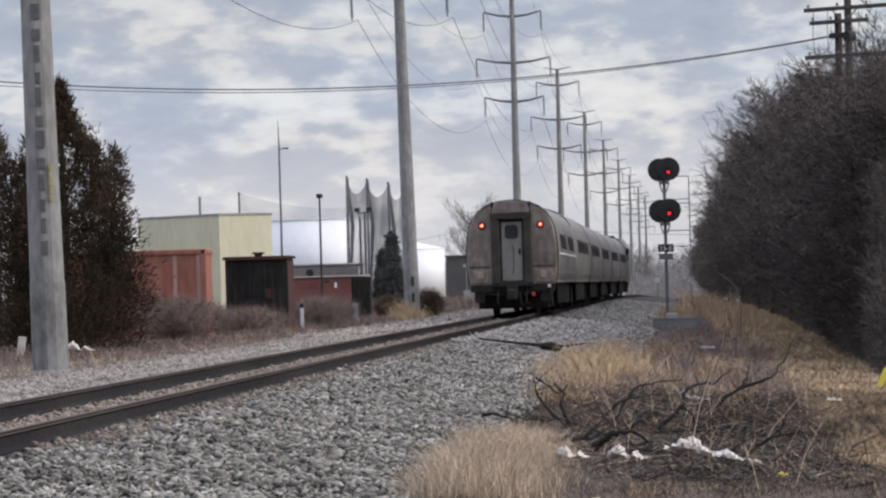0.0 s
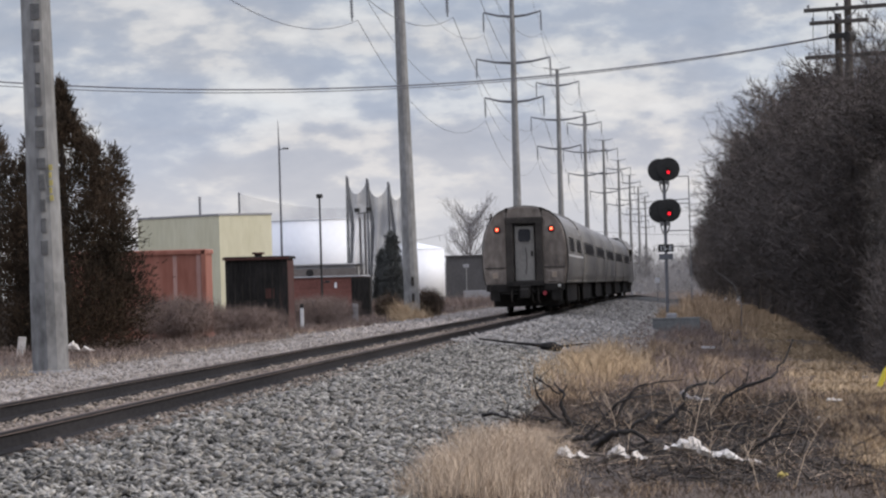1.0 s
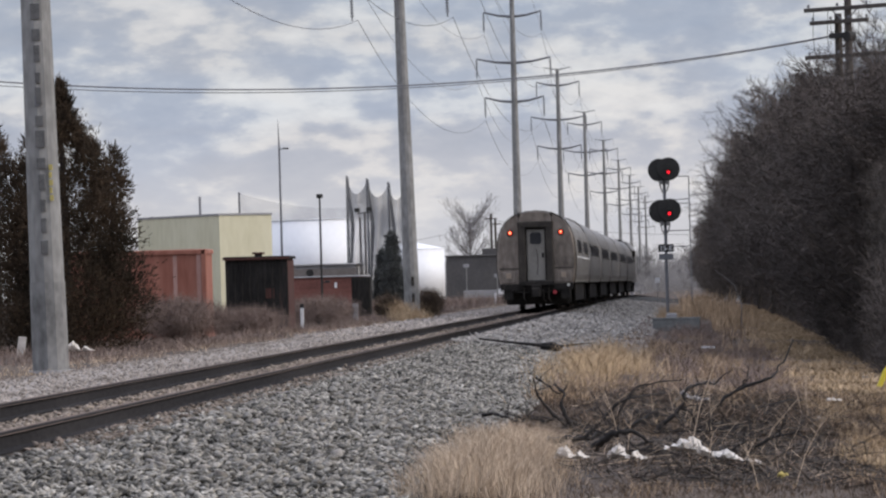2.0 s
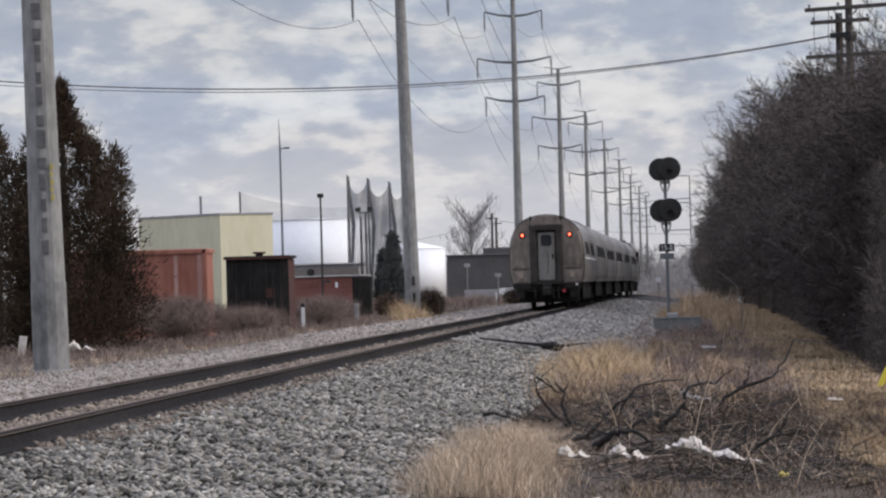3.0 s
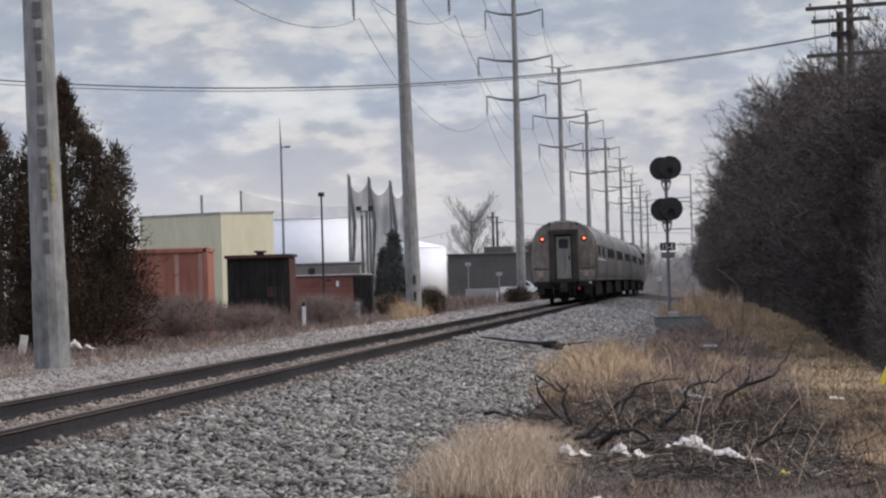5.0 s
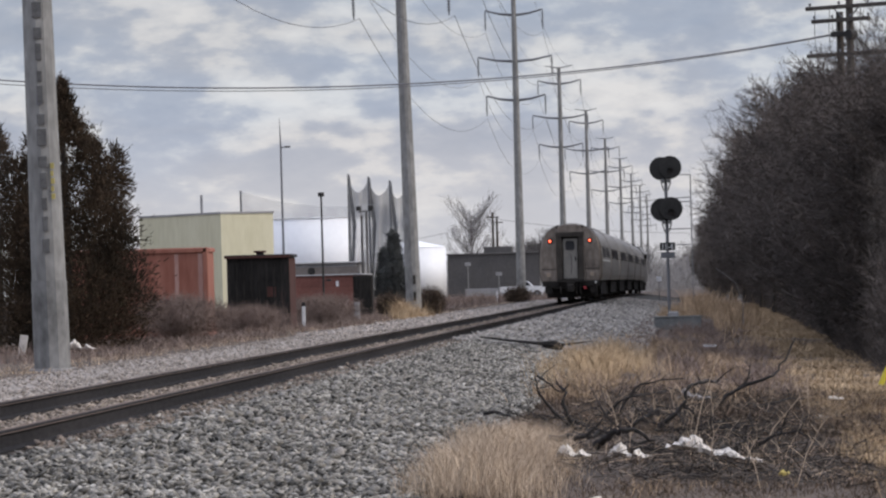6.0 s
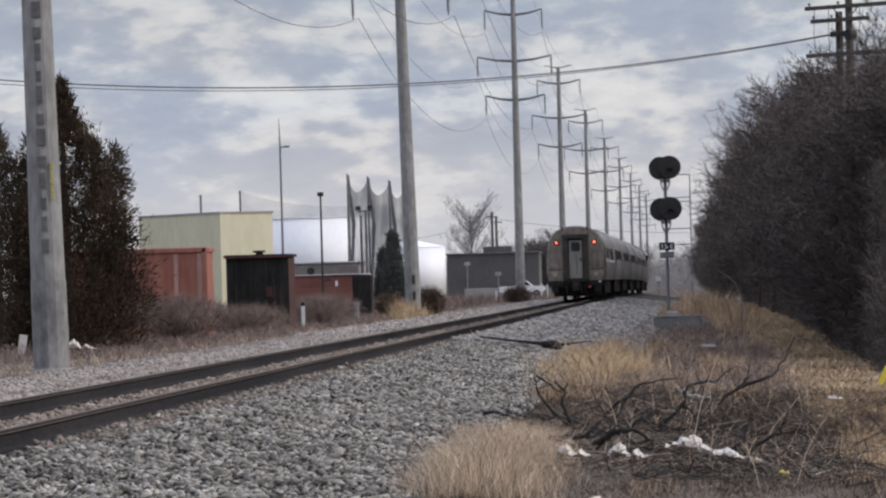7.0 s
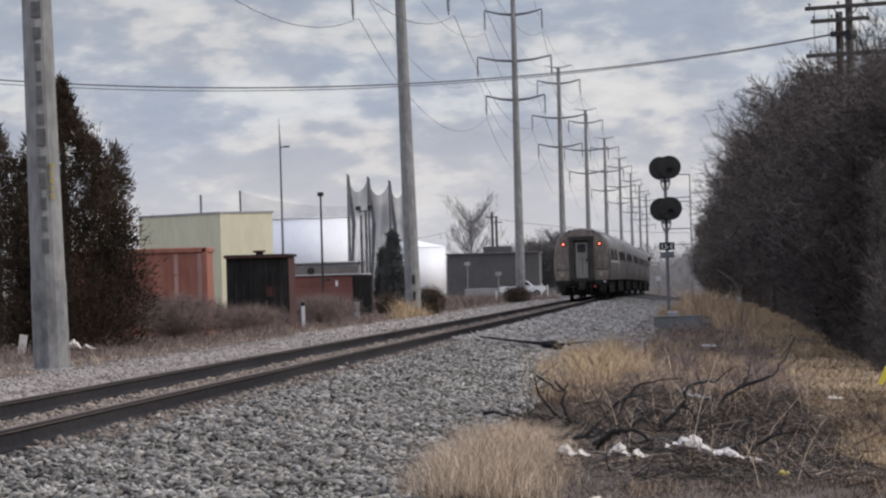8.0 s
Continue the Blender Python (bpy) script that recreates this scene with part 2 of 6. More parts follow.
M_BRICK = mat("brick_wall", (0.15, 0.062, 0.049), (0.225, 0.098, 0.078), 0.8, 0.9, vary=0.15)
M_FASCIA = mat("brown_grey_fascia", (0.16, 0.14, 0.125), (0.22, 0.195, 0.175), 0.5, 0.85)
M_GREYW = mat("grey_block", (0.24, 0.235, 0.23), (0.34, 0.33, 0.325), 0.5, 0.85)
M_DKWALL = mat("dark_grey_facade", (0.082, 0.077, 0.073), (0.112, 0.105, 0.10), 0.3, 0.85)
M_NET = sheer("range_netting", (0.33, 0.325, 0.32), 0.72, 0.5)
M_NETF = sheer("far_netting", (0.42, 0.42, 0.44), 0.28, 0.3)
M_WOOD = mat("old_pole_timber", (0.045, 0.039, 0.034), (0.10, 0.086, 0.073), 3, 0.9, stretch=(2, 2, 0.2))
M_STENCIL = mat("faded_stencil", (0.36, 0.30, 0.10), (0.48, 0.40, 0.14), 9, 0.8)
# Pale grey base colour stands in for haze over the far woods.
M_FARW = mat("hazed_distant_twigs", (0.20, 0.19, 0.183), (0.25, 0.238, 0.23), 0.2, 0.95, bump=0, vary=0.12, island=True)
M_BOX = mat("blue_grey_steel", (0.15, 0.155, 0.15), (0.235, 0.24, 0.23), 1.5, 0.8, 0.05)
M_YELLOW = mat("yellow_paint", (0.62, 0.50, 0.04), (0.72, 0.60, 0.08), 5, 0.6)
M_PLAST = mat("torn_white_plastic", (0.42, 0.375, 0.325), (0.66, 0.61, 0.55), 6, 0.55, bump=0.3)
M_LOG = mat("charred_timber", (0.009, 0.008, 0.0075), (0.028, 0.024, 0.021), 6, 0.9, bump=0.5)
M_BRANCH = mat("dead_branch", (0.011, 0.010, 0.0095), (0.042, 0.037, 0.034), 8, 0.95, bump=0.4)


# ---- builders ----
class Geo:
    """Gathers the vertices and faces of one mesh."""

    def __init__(self):
        self.v, self.f = [], []

    def box(self, x0, x1, y0, y1, z0, z1):
        n = len(self.v)
        self.v += [(x, y, z) for z in (z0, z1) for x, y in ((x0, y0), (x1, y0), (x1, y1), (x0, y1))]
        self.f += [tuple(n + i for i in q) for q in ((3, 2, 1, 0), (4, 5, 6, 7), (0, 1, 5, 4), (1, 2, 6, 5), (2, 3, 7, 6), (3, 0, 4, 7))]
        return self

    def bev(self, x0, x1, y0, y1, z0, z1, b=0.02):
        """A box with its upright and top edges cut."""
        n = len(self.v)
        ring = [(x0 + b, y0), (x1 - b, y0), (x1, y0 + b), (x1, y1 - b), (x1 - b, y1), (x0 + b, y1), (x0, y1 - b), (x0, y0 + b)]
        cx, cy = (x0 + x1) / 2, (y0 + y1) / 2
        sx, sy = 1 - 2 * b / max(x1 - x0, 1e-6), 1 - 2 * b / max(y1 - y0, 1e-6)
        top = [(cx + (x - cx) * sx, cy + (y - cy) * sy) for x, y in ring]
        self.v += [(x, y, z0) for x, y in ring] + [(x, y, z1 - b) for x, y in ring] + [(x, y, z1) for x, y in top]
        for r in (0, 8):
            self.f += [(n + r + i, n + r + (i + 1) % 8, n + r + 8 + (i + 1) % 8, n + r + 8 + i) for i in range(8)]
        self.f += [tuple(n + 7 - i for i in range(8)), tuple(n + 16 + i for i in range(8))]
        return self

    def tube(self, pts, rs, k=6, cap=True):
        """A tapered tube along points."""
        n, pts = len(self.v), [Vector(p) for p in pts]
        rs = rs if hasattr(rs, "__len__") else [rs] * len(pts)
        for i, p in enumerate(pts):
            d = (pts[min(i + 1, len(pts) - 1)] - pts[max(i - 1, 0)]).normalized()
            u = d.cross(Vector((0, 0, 1)) if abs(d.z) < 0.9 else Vector((1, 0, 0))).normalized()
            w = d.cross(u)
            for j in range(k):
                a = 2 * math.pi * j / k
                self.v.append(tuple(p + (u * math.cos(a) + w * math.sin(a)) * rs[i]))
        for i in range(len(pts) - 1):
            for j in range(k):
                a, b = n + i * k + j, n + i * k + (j + 1) % k
                self.f.append((a, b, b + k, a + k))
        if cap:
            self.f.append(tuple(n + k - 1 - j for j in range(k)))
            self.f.append(tuple(n + (len(pts) - 1) * k + j for j in range(k)))
        return self

    def loft(self, rings, cap=True):
        """Joins closed rings of equal count."""
        n, k = len(self.v), len(rings[0])
        for r in rings:
            self.v += [tuple(p) for p in r]
        for i in range(len(rings) - 1):
            for j in range(k):
                a, b = n + i * k + j, n + i * k + (j + 1) % k
                self.f.append((a, b, b + k, a + k))
        if cap:
            self.f.append(tuple(n + k - 1 - j for j in range(k)))
            self.f.append(tuple(n + (len(rings) - 1) * k + j for j in range(k)))
        return self

    def disc(self, c, r, t, k=24, axis="y"):
        """A disc of thickness t, its front towards minus the axis, the rim rounded."""
        out = []
        for q, s in ((0.0, 0.93), (0.25, 1.0), (0.75, 1.0), (1.0, 0.93)):
            ring = []
            for j in range(k):
                a = 2 * math.pi * j / k
                p = (math.cos(a) * r * s, math.sin(a) * r * s)
                ring.append((c[0] + p[0], c[1] + t * q, c[2] + p[1]) if axis == "y" else (c[0] + t * q, c[1] + p[0], c[2] + p[1]) if axis == "x" else (c[0] + p[0], c[1] + p[1], c[2] + t * q))
            out.append(ring)
        return self.loft(out)

    def quad(self, a, b, c, d):
        n = len(self.v)
        self.v += [tuple(a), tuple(b), tuple(c), tuple(d)]
        self.f.append((n, n + 1, n + 2, n + 3))
        return self

    def mesh(self, name, smooth=False):
        me = bpy.data.meshes.new(name)
        me.from_pydata(self.v, [], self.f)
        if smooth:
            me.polygons.foreach_set("use_smooth", [True] * len(me.polygons))
        me.update()
        return me


def part(name, geo, material, parent=None, label="", smooth=False, at=None):
    """ONE mesh object, under a thing or a part."""
    me = geo if isinstance(geo, bpy.types.Mesh) else geo.mesh(name, smooth)
    if not me.materials:
        me.materials.append(material)
    ob = new(name, me)
    if parent:
        ob.parent = parent
    if at is not None:
        ob.matrix_basis = at
    if label:
        tagged(ob, label)
    return ob


def thing(name, label, category, m=None, group="", kind=""):
    ob = new(name)
    ob.empty_display_size = 0.2
    if m is not None:
        ob.matrix_basis = m
    return tagged(ob, label, category, group, kind)


# ---- the line of the track ----
def track(y):
    """Centre line of the track: x and height of the rail head."""
    s, g, far = max(0.0, min(y, 900.0) - 300.0), max(0.0, y - 240.0), max(0.0, min(y, 900.0) - 430.0)
    x = -6.45 + 0.16 * max(0.0, min(1.0, (y - 70.0) / 80.0)) + 0.0062 * g * g / (g + 40.0) + far * far / 6000.0 + max(0.0, y - 900.0) * 0.16
    return x, -min(s, 250.0) ** 2 / 42000.0


def lie(u, y):
    """Height of the ground at u metres to the right of the track's centre."""
    z0 = track(y)[1]
    for a, za, b, zb in ((-400, -0.9, -14, -0.42), (-14, -0.42, -5.6, -0.36), (-5.6, -0.36, -3.6, -0.30), (-3.6, -0.30, -1.5, -0.20), (-1.5, -0.20, 1.6, -0.20),
                         (1.6, -0.20, 3.8, -0.50), (3.8, -0.50, 6.0, -0.70), (6.0, -0.70, 10.5, -0.90), (10.5, -0.90, 400, -1.2)):
        if u <= b:
            return z0 + za + (zb - za) * max(0.0, (u - a)) / (b - a)
    return z0 - 1.2


def ground_z(x, y):
    u = x - track(y)[0]
    bump = 0.05 * noise.noise((x * 0.35, y * 0.35, 0)) + 0.10 * noise.noise((x * 0.08, y * 0.08, 3)) if abs(u) > 5.6 else 0
    if u > 6 and 120 < y < 240:
        bump += 0.62 * math.exp(-((x + 0.2) / 2.2) ** 2 - ((y - 172) / 22) ** 2)
    return lie(u, y) + bump


def build_ground():
    us = [-2500, -600, -200, -90, -60, -40, -30, -24, -20, -17, -14, -12, -10, -8, -6.5, -5.6, -3.6, -1.5, 0, 1.6, 2.7, 3.8, 4.65, 5.5, 6, 6.8, 7.6, 8.4, 9.2, 10.5, 12, 15, 20, 30, 60, 200, 600, 2500]
    ys = [-2000, -300, -60] + list(range(-10, 30, 10)) + [30 + 1.5 * i for i in range(90)] + [165 + 6 * i for i in range(30)] + [350 + 25 * i for i in range(30)] + [1150, 1400, 1800, 2500, 4000]
    g = Geo()
    for y in ys:
        for u in us:
            x = track(y)[0] + u if abs(u) < 400 else u
            g.v.append((x, y, ground_z(x, y) - (0.06 if -5.7 < u < (4.6 if y < 105 else 5.5) else 0)))
    k = len(us)
    g.f = [(i * k + j, i * k + j + 1, (i + 1) * k + j + 1, (i + 1) * k + j) for i in range(len(ys) - 1) for j in range(k - 1)]
    tagged(part("ground", g, M_SOIL, smooth=True), "brown winter soil with dead weeds beside the railway", "ground", kind="structure")
    g = Geo()
    us = [-5.6, -4.6, -3.6, -1.5, -0.75, 0, 0.75, 1.6, 2.7, 3.8, 4.6, 5.3]
    ys = [y for y in ys if -60 <= y < 1200]
    for y in ys:
        for u in us:
            if u > 4.6 and y < 105:
                u = 4.62
            x = track(y)[0] + u
            g.v.append((x, y, lie(u, y) - (0.012 if abs(u) < 4.2 or (y > 105 and u < 5) else 0.06)))
    k = len(us)
    g.f = [(i * k + j, i * k + j + 1, (i + 1) * k + j + 1, (i + 1) * k + j) for i in range(len(ys) - 1) for j in range(k - 1)]
    tagged(part("ballast_bed", g, M_BALLAST, smooth=True), "grey crushed stone ballast under the railway track", "ballast", kind="structure")
    # dusty fines that have filled the far shoulder
    g = Geo()
    us = [-5.9, -4.6, -3.6, -2.4, -1.7]
    for y in ys:
        for u in us:
            w = u + 0.12 * noise.noise((u, y * 0.3, 5)) * (abs(u + 3.6) > 1.5)
            g.v.append((track(y)[0] + w, y, lie(w, y) + (0.004 if -5.5 < u < -1.9 else -0.03) + 0.012 * noise.noise((u * 2, y * 0.7, 2))))
    k = len(us)
    g.f = [(i * k + j, i * k + j + 1, (i + 1) * k + j + 1, (i + 1) * k + j) for i in range(len(ys) - 1) for j in range(k - 1)]
    tagged(part("verge", g, M_CRIB, smooth=True), "pale dusty tan gravel verge beyond the far rail", "gravel", kind="structure")


def build_rails():
    ys = [-20 + 6 * i for i in range(200)]
    prof = [(-0.075, -0.18), (0.075, -0.18), (0.075, -0.165), (0.012, -0.145), (0.010, -0.05), (0.036, -0.036), (0.037, -0.008), (0.030, 0.0), (-0.030, 0.0), (-0.037, -0.008), (-0.036, -0.036), (-0.010, -0.05), (-0.012, -0.145), (-0.075, -0.165)]
    for side in (-0.7525, 0.7525):
        rings = []
        for y in ys:
            x, z = track(y)
            rings.append([(x + side + a, y, z + b) for a, b in prof])
        r = part("rail", Geo().loft(rings), M_RAIL)
        tagged(r, "dark rusty steel rail on ballast with a worn running surface", "rail", "rails of the track", "structure")
        top = Geo()
        for i, y in enumerate(ys[:-1]):
            pts = []
            for yy in (y, ys[i + 1]):
                x, z = track(yy)
                pts += [(x + side - 0.026, yy, z + 0.002), (x + side + 0.026, yy, z + 0.002)]
            top.quad(pts[0], pts[1], pts[3], pts[2])
            low = [(track(yy)[0] + side + 0.0385, yy, track(yy)[1] - 0.030) for yy in (y, ys[i + 1])]
            top.quad(pts[1], low[0], low[1], pts[3])
        part("running_surface", top, M_RAILTOP, r, "worn brown running surface")


# ---- railway cars ----
def hull(z):
    """Half width of the car body at a height."""
    for (za, wa), (zb, wb) in zip(HULL, HULL[1:]):
        if z <= zb:
            return wa + (wb - wa) * (z - za) / (zb - za)
    return 0.02


HULL = [(1.08, 1.53), (1.35, 1.60), (1.8, 1.64), (2.3, 1.64), (2.8, 1.59), (3.1, 1.53), (3.4, 1.41), (3.65, 1.24), (3.85, 1.0), (3.98, 0.72), (4.06, 0.38), (4.09, 0.0)]


def section(y, grow=1.0, tall=1.0):
    """The body's outline; tall stretches the roof above the window band."""
    right = [(w * grow, y, 1.08 + ((z if z < 3.1 else 3.1 + (z - 3.1) * tall) - 1.08) * grow) for z, w in HULL]
    return right + [(-a, b, c) for a, b, c in reversed(right[:-1])]


def bogie(parent, y):
    b = part("truck_frame", Geo().box(-1.15, -0.95, y - 1.6, y + 1.6, 0.45, 0.75).box(0.95, 1.15, y - 1.6, y + 1.6, 0.45, 0.75).box(-1.0, 1.0, y - 0.3, y + 0.3, 0.5, 0.95)
             .box(-1.3, -0.9, y - 0.8, y + 0.8, 0.25, 1.0).box(0.9, 1.3, y - 0.8, y + 0.8, 0.25, 1.0), M_DARK, parent)
    for yy in (y - 1.25, y + 1.25):
        w = Geo()
        for s in (-1, 1):
            w.disc((s * 0.7525 - 0.065, yy, 0.455), 0.455, 0.13, 24, "x")
            w.disc((s * 0.7525 - s * 0.065 - 0.02, yy, 0.455), 0.48, 0.03, 24, "x")
        w.tube([(-0.9, yy, 0.455), (0.9, yy, 0.455)], 0.09, 10)
        part("wheelset", w, M_DARK, b)


def skin(s, y0, y1, z0, z1, out):
    """A panel that follows the curved side of the car, out metres proud of it."""
    zs = [z0] + [z for z, w in HULL if z0 < z < z1] + [z1]
    return Geo().loft([[(s * (hull(z) + o), y0, z) for z in zs] + [(s * (hull(z) + o), y1, z) for z in reversed(zs)] for o in (-0.03, out)])


def build_car(name, rear=False, bands=((3.5, 22.5),), label="", dark_roof=False):
    """A tubular coach 25.5 m long; its rear coupler end at y = 0."""
    car = thing(name, label, "railway car")
    L = 25.5
    tall = 1.0 if rear else 1.14
    g = Geo().loft([section(0.30, 0.965, tall), section(0.36, 0.995, tall), section(0.45, 1.0, tall), section(L - 0.3, 1.0, tall), section(L - 0.2, 0.97, tall)])
    body = part("body", g, M_SIDE, car, "grey stainless steel body", True)
    rf = Geo()
    up = [p for p in section(0, 1.0, tall) if p[2] > 3.36]
    rf.loft([[(x * 1.004, y, z + 0.006) for x, y, z in sorted(up, key=lambda q: -q[0])] + [(x * 0.98, y, z - 0.02) for x, y, z in sorted(up, key=lambda q: q[0])] for y in (0.5, L - 0.35)])
    part("roof", rf, M_DARK if dark_roof else M_ROOF, car, "dusty pale roof skin" if not dark_roof else "dark sooty roof skin")
    for s in (-1, 1):
        for z in (1.12, 1.42):
            w = hull(z)
            part("side_sill", Geo().box(min(s * w, s * (w + 0.02)), max(s * w, s * (w + 0.02)), 0.6, L - 0.5, z, z + 0.09), M_DOOR if z < 1.2 else M_SIDE, body)
        for a, b in bands:
            n = max(1, round((b - a) / 2.4))
            for i in range(n):
                y0 = a + (b - a) * i / n + 0.08
                y1 = a + (b - a) * (i + 1) / n - 0.08
                part("window", skin(s, y0, y1, 2.40, 2.86, 0.010), M_GLASS, car)
            part("window_band", skin(s, a - 0.1, b + 0.1, 2.36, 2.90, 0.005), M_RUBBER, car)
        part("side_door", skin(s, 1.2, 2.1, 1.2, 3.0, 0.008), M_DOOR, car)
        if rear:
            part("stripe", skin(s, 2.2, 24.5, 2.13, 2.2, 0.012), M_WHITE, car, "thin white side stripe")
        part("side_skirt", Geo().box(s * 1.42 - 0.03, s * 1.42 + 0.03, 5.4, L - 5.4, 0.34, 1.1), M_DARK, car)
    part("underframe", Geo().box(-1.2, 1.2, 0.5, L - 0.5, 0.9, 1.1).bev(-1.3, 1.3, 8.0, 12.5, 0.45, 0.9).bev(-1.25, 1.25, 13.5, 17.0, 0.5, 0.9), M_DARK, car)
    bogie(car, 3.6)
    bogie(car, L - 3.6)
    part("coupler", Geo().box(-0.12, 0.12, -0.25, 0.6, 0.72, 0.98).bev(-0.2, 0.2, -0.45, -0.15, 0.66, 1.04), M_DARK, car)
    part("coupler", Geo().box(-0.12, 0.12, L - 0.6, L + 0.2, 0.72, 0.98), M_DARK, car)
    for y in (1.0, L - 2.0):
        part("equipment_box", Geo().bev(-1.15, 1.15, y, y + 0.9, 0.38, 0.95, 0.04), M_DARK, car)
    if rear:
        rear_end(car)
    else:
        part("diaphragm", Geo().box(-0.75, -0.55, -0.2, 0.3, 1.1, 3.4).box(0.55, 0.75, -0.2, 0.3, 1.1, 3.4).box(-0.75, 0.75, -0.2, 0.3, 3.4, 3.6), M_RUBBER, car)
    return car


def rounded(x0, x1, z0, z1, y0, y1, r, n=5):
    """An upright slab with round corners."""
    pts = []
    for cx, cz, a in ((x1 - r, z1 - r, 0), (x0 + r, z1 - r, 90), (x0 + r, z0 + r, 180), (x1 - r, z0 + r, 270)):
        for i in range(n + 1):
            t = radians(a + 90 * i / n)
            pts.append((cx + r * math.cos(t), cz + r * math.sin(t)))
    return Geo().loft([[(x, y, z) for x, z in pts] for y in (y0, y1)])


def rear_end(car):
    """The blunt end with its gangway, door, lamps and steps."""
    for s in (-1, 1):
        zs = [1.08, 1.35, 1.8, 2.3, 2.8, 3.1, 3.4, 3.55, 3.65, 3.76, 3.85, 3.92, 3.975]
        rings = []
        for off, k in ((0.30, 0.995), (0.10, 0.985), (0.02, 0.95)):
            rings.append([(s * 0.70, off, z) for z in zs] + [(s * max(0.705, hull(z) * k), off + (0.1 if k > 0.96 else 0.0), z) for z in reversed(zs)])
        g = Geo().loft(rings)
        pan = part("end_panel", g, M_BODY, car, "grimy brown-grey end panel", False)
        part("panel_seam", Geo().box(min(s * 0.74, s * 1.54), max(s * 0.74, s * 1.54), 0.0, 0.03, 1.70, 1.735), M_RUBBER, pan)
        part("step_box", Geo().bev(min(s * 0.85, s * 1.45), max(s * 0.85, s * 1.45), -0.02, 0.06, 1.16, 1.60, 0.02), M_BODY, pan)
        part("marker_plate", Geo().bev(min(s * 1.02, s * 1.26), max(s * 1.04, s * 1.22), -0.035, 0.0, 1.32, 1.54, 0.015), M_MARK, pan, "pale worn marker lamp panel")
        h = part("lamp_housing", Geo().disc((s * 1.045, -0.02, 3.19), 0.14, 0.06, 20), M_RUBBER, car)
        part("tail_lamp", Geo().disc((s * 1.045, -0.045, 3.19), 0.072, 0.05, 20), M_RED, h, "lit red tail lamp")
        part("bulb", Geo().disc((s * 1.045, -0.055, 3.20), 0.042, 0.02, 16), M_BULB, h, "glowing lamp core")
        part("gangway_post", Geo().bev(min(s * 0.42, s * 0.72), max(s * 0.42, s * 0.72), -0.12, 0.3, 1.08, 3.55, 0.04), M_RUBBER, car, "black gangway diaphragm post")
        part("roof_lug", Geo().bev(s * 0.66 - 0.06, s * 0.66 + 0.06, 0.0, 0.2, 3.85, 4.03, 0.02), M_RUBBER, car)
    part("end_rim", Geo().tube(section(0.34, 1.002), 0.022, 6, False), M_RUBBER, car, "dark rim round the end")
    hood = [[(-0.66, y, 3.66), (0.66, y, 3.66), (0.66, y, 3.93 * k), (0.3, y, 4.04 * k), (-0.3, y, 4.04 * k), (-0.66, y, 3.93 * k)] for y, k in ((0.0, 1.0), (0.4, 1.01))]
    part("hood_panel", Geo().loft(hood), M_BODY, car, "grimy panel above the gangway")
    part("gangway_header", Geo().bev(-0.74, 0.74, -0.14, 0.3, 3.42, 3.66, 0.04), M_RUBBER, car)
    d = part("end_door", Geo().bev(-0.38, 0.38, 0.08, 0.16, 1.22, 3.32, 0.02), M_DOOR, car, "pale grey end door")
    part("window_frame", rounded(-0.29, 0.29, 2.66, 3.25, 0.06, 0.12, 0.14), M_DOOR, d)
    part("door_window", rounded(-0.24, 0.24, 2.71, 3.20, 0.045, 0.10, 0.11), M_GLASS, d, "dark door window with rounded corners")
    part("door_crease", Geo().tube([(0.02, 0.075, 2.5), (0.07, 0.07, 2.2), (0.07, 0.07, 1.8), (0.03, 0.075, 1.45)], 0.014, 5), M_RUBBER, d)
    part("door_handle", Geo().bev(0.24, 0.32, 0.04, 0.09, 2.15, 2.35, 0.01), M_DARK, d)
    part("end_wall", Geo().box(-0.72, 0.72, 0.17, 0.3, 1.08, 3.6), M_RUBBER, car)
    part("threshold", Geo().bev(-0.74, 0.74, -0.2, 0.3, 1.02, 1.2, 0.03), M_DARK, car)
    # Added dark plate, deepened to stand in for the shadow under the end.
    part("pilot_plate", Geo().bev(-1.28, 1.28, 0.9, 1.2, 0.22, 0.9, 0.05), M_DARK, car)
    part("coupler", Geo().bev(-0.13, 0.13, -0.4, 0.9, 0.62, 0.86, 0.04).bev(-0.2, 0.17, -0.62, -0.32, 0.56, 0.92, 0.06).bev(-0.34, 0.34, 0.2, 0.9, 0.5, 0.9, 0.05), M_DARK, car, "black knuckle coupler")
    part("air_pipe", Geo().tube([(-1.1, 0.1, 0.78), (-0.5, 0.02, 0.72), (0.5, 0.02, 0.74), (1.1, 0.1, 0.78)], 0.04, 7), M_DARK, car)
    part("end_sill", Geo().bev(-1.5, 1.5, 0.0, 0.5, 0.82, 1.1, 0.03).box(-1.35, -1.0, 0.05, 0.6, 0.45, 0.9).box(1.0, 1.35, 0.05, 0.6, 0.45, 0.9), M_DARK, car)
    part("lamp_housing", Geo().disc((1.31, -0.05, 1.00), 0.11, 0.03, 18), M_RUBBER, car)
    part("backup_lens", Geo().disc((1.31, -0.075, 1.00), 0.06, 0.04, 18), M_LAMP, car, "round pale back-up lamp")
    part("red_reflector", Geo().disc((0.74, -0.06, 0.72), 0.08, 0.06, 16), M_REDDIM, car, "dull red reflector disc")
    for s in (-0.5, 0.3, 0.52):
        part("brake_hose", Geo().tube([(s, 0.0, 0.95), (s - 0.03, -0.15, 0.75), (s - 0.02, -0.12, 0.45), (s + 0.05, 0.05, 0.35)], 0.03, 7), M_RUBBER, car)
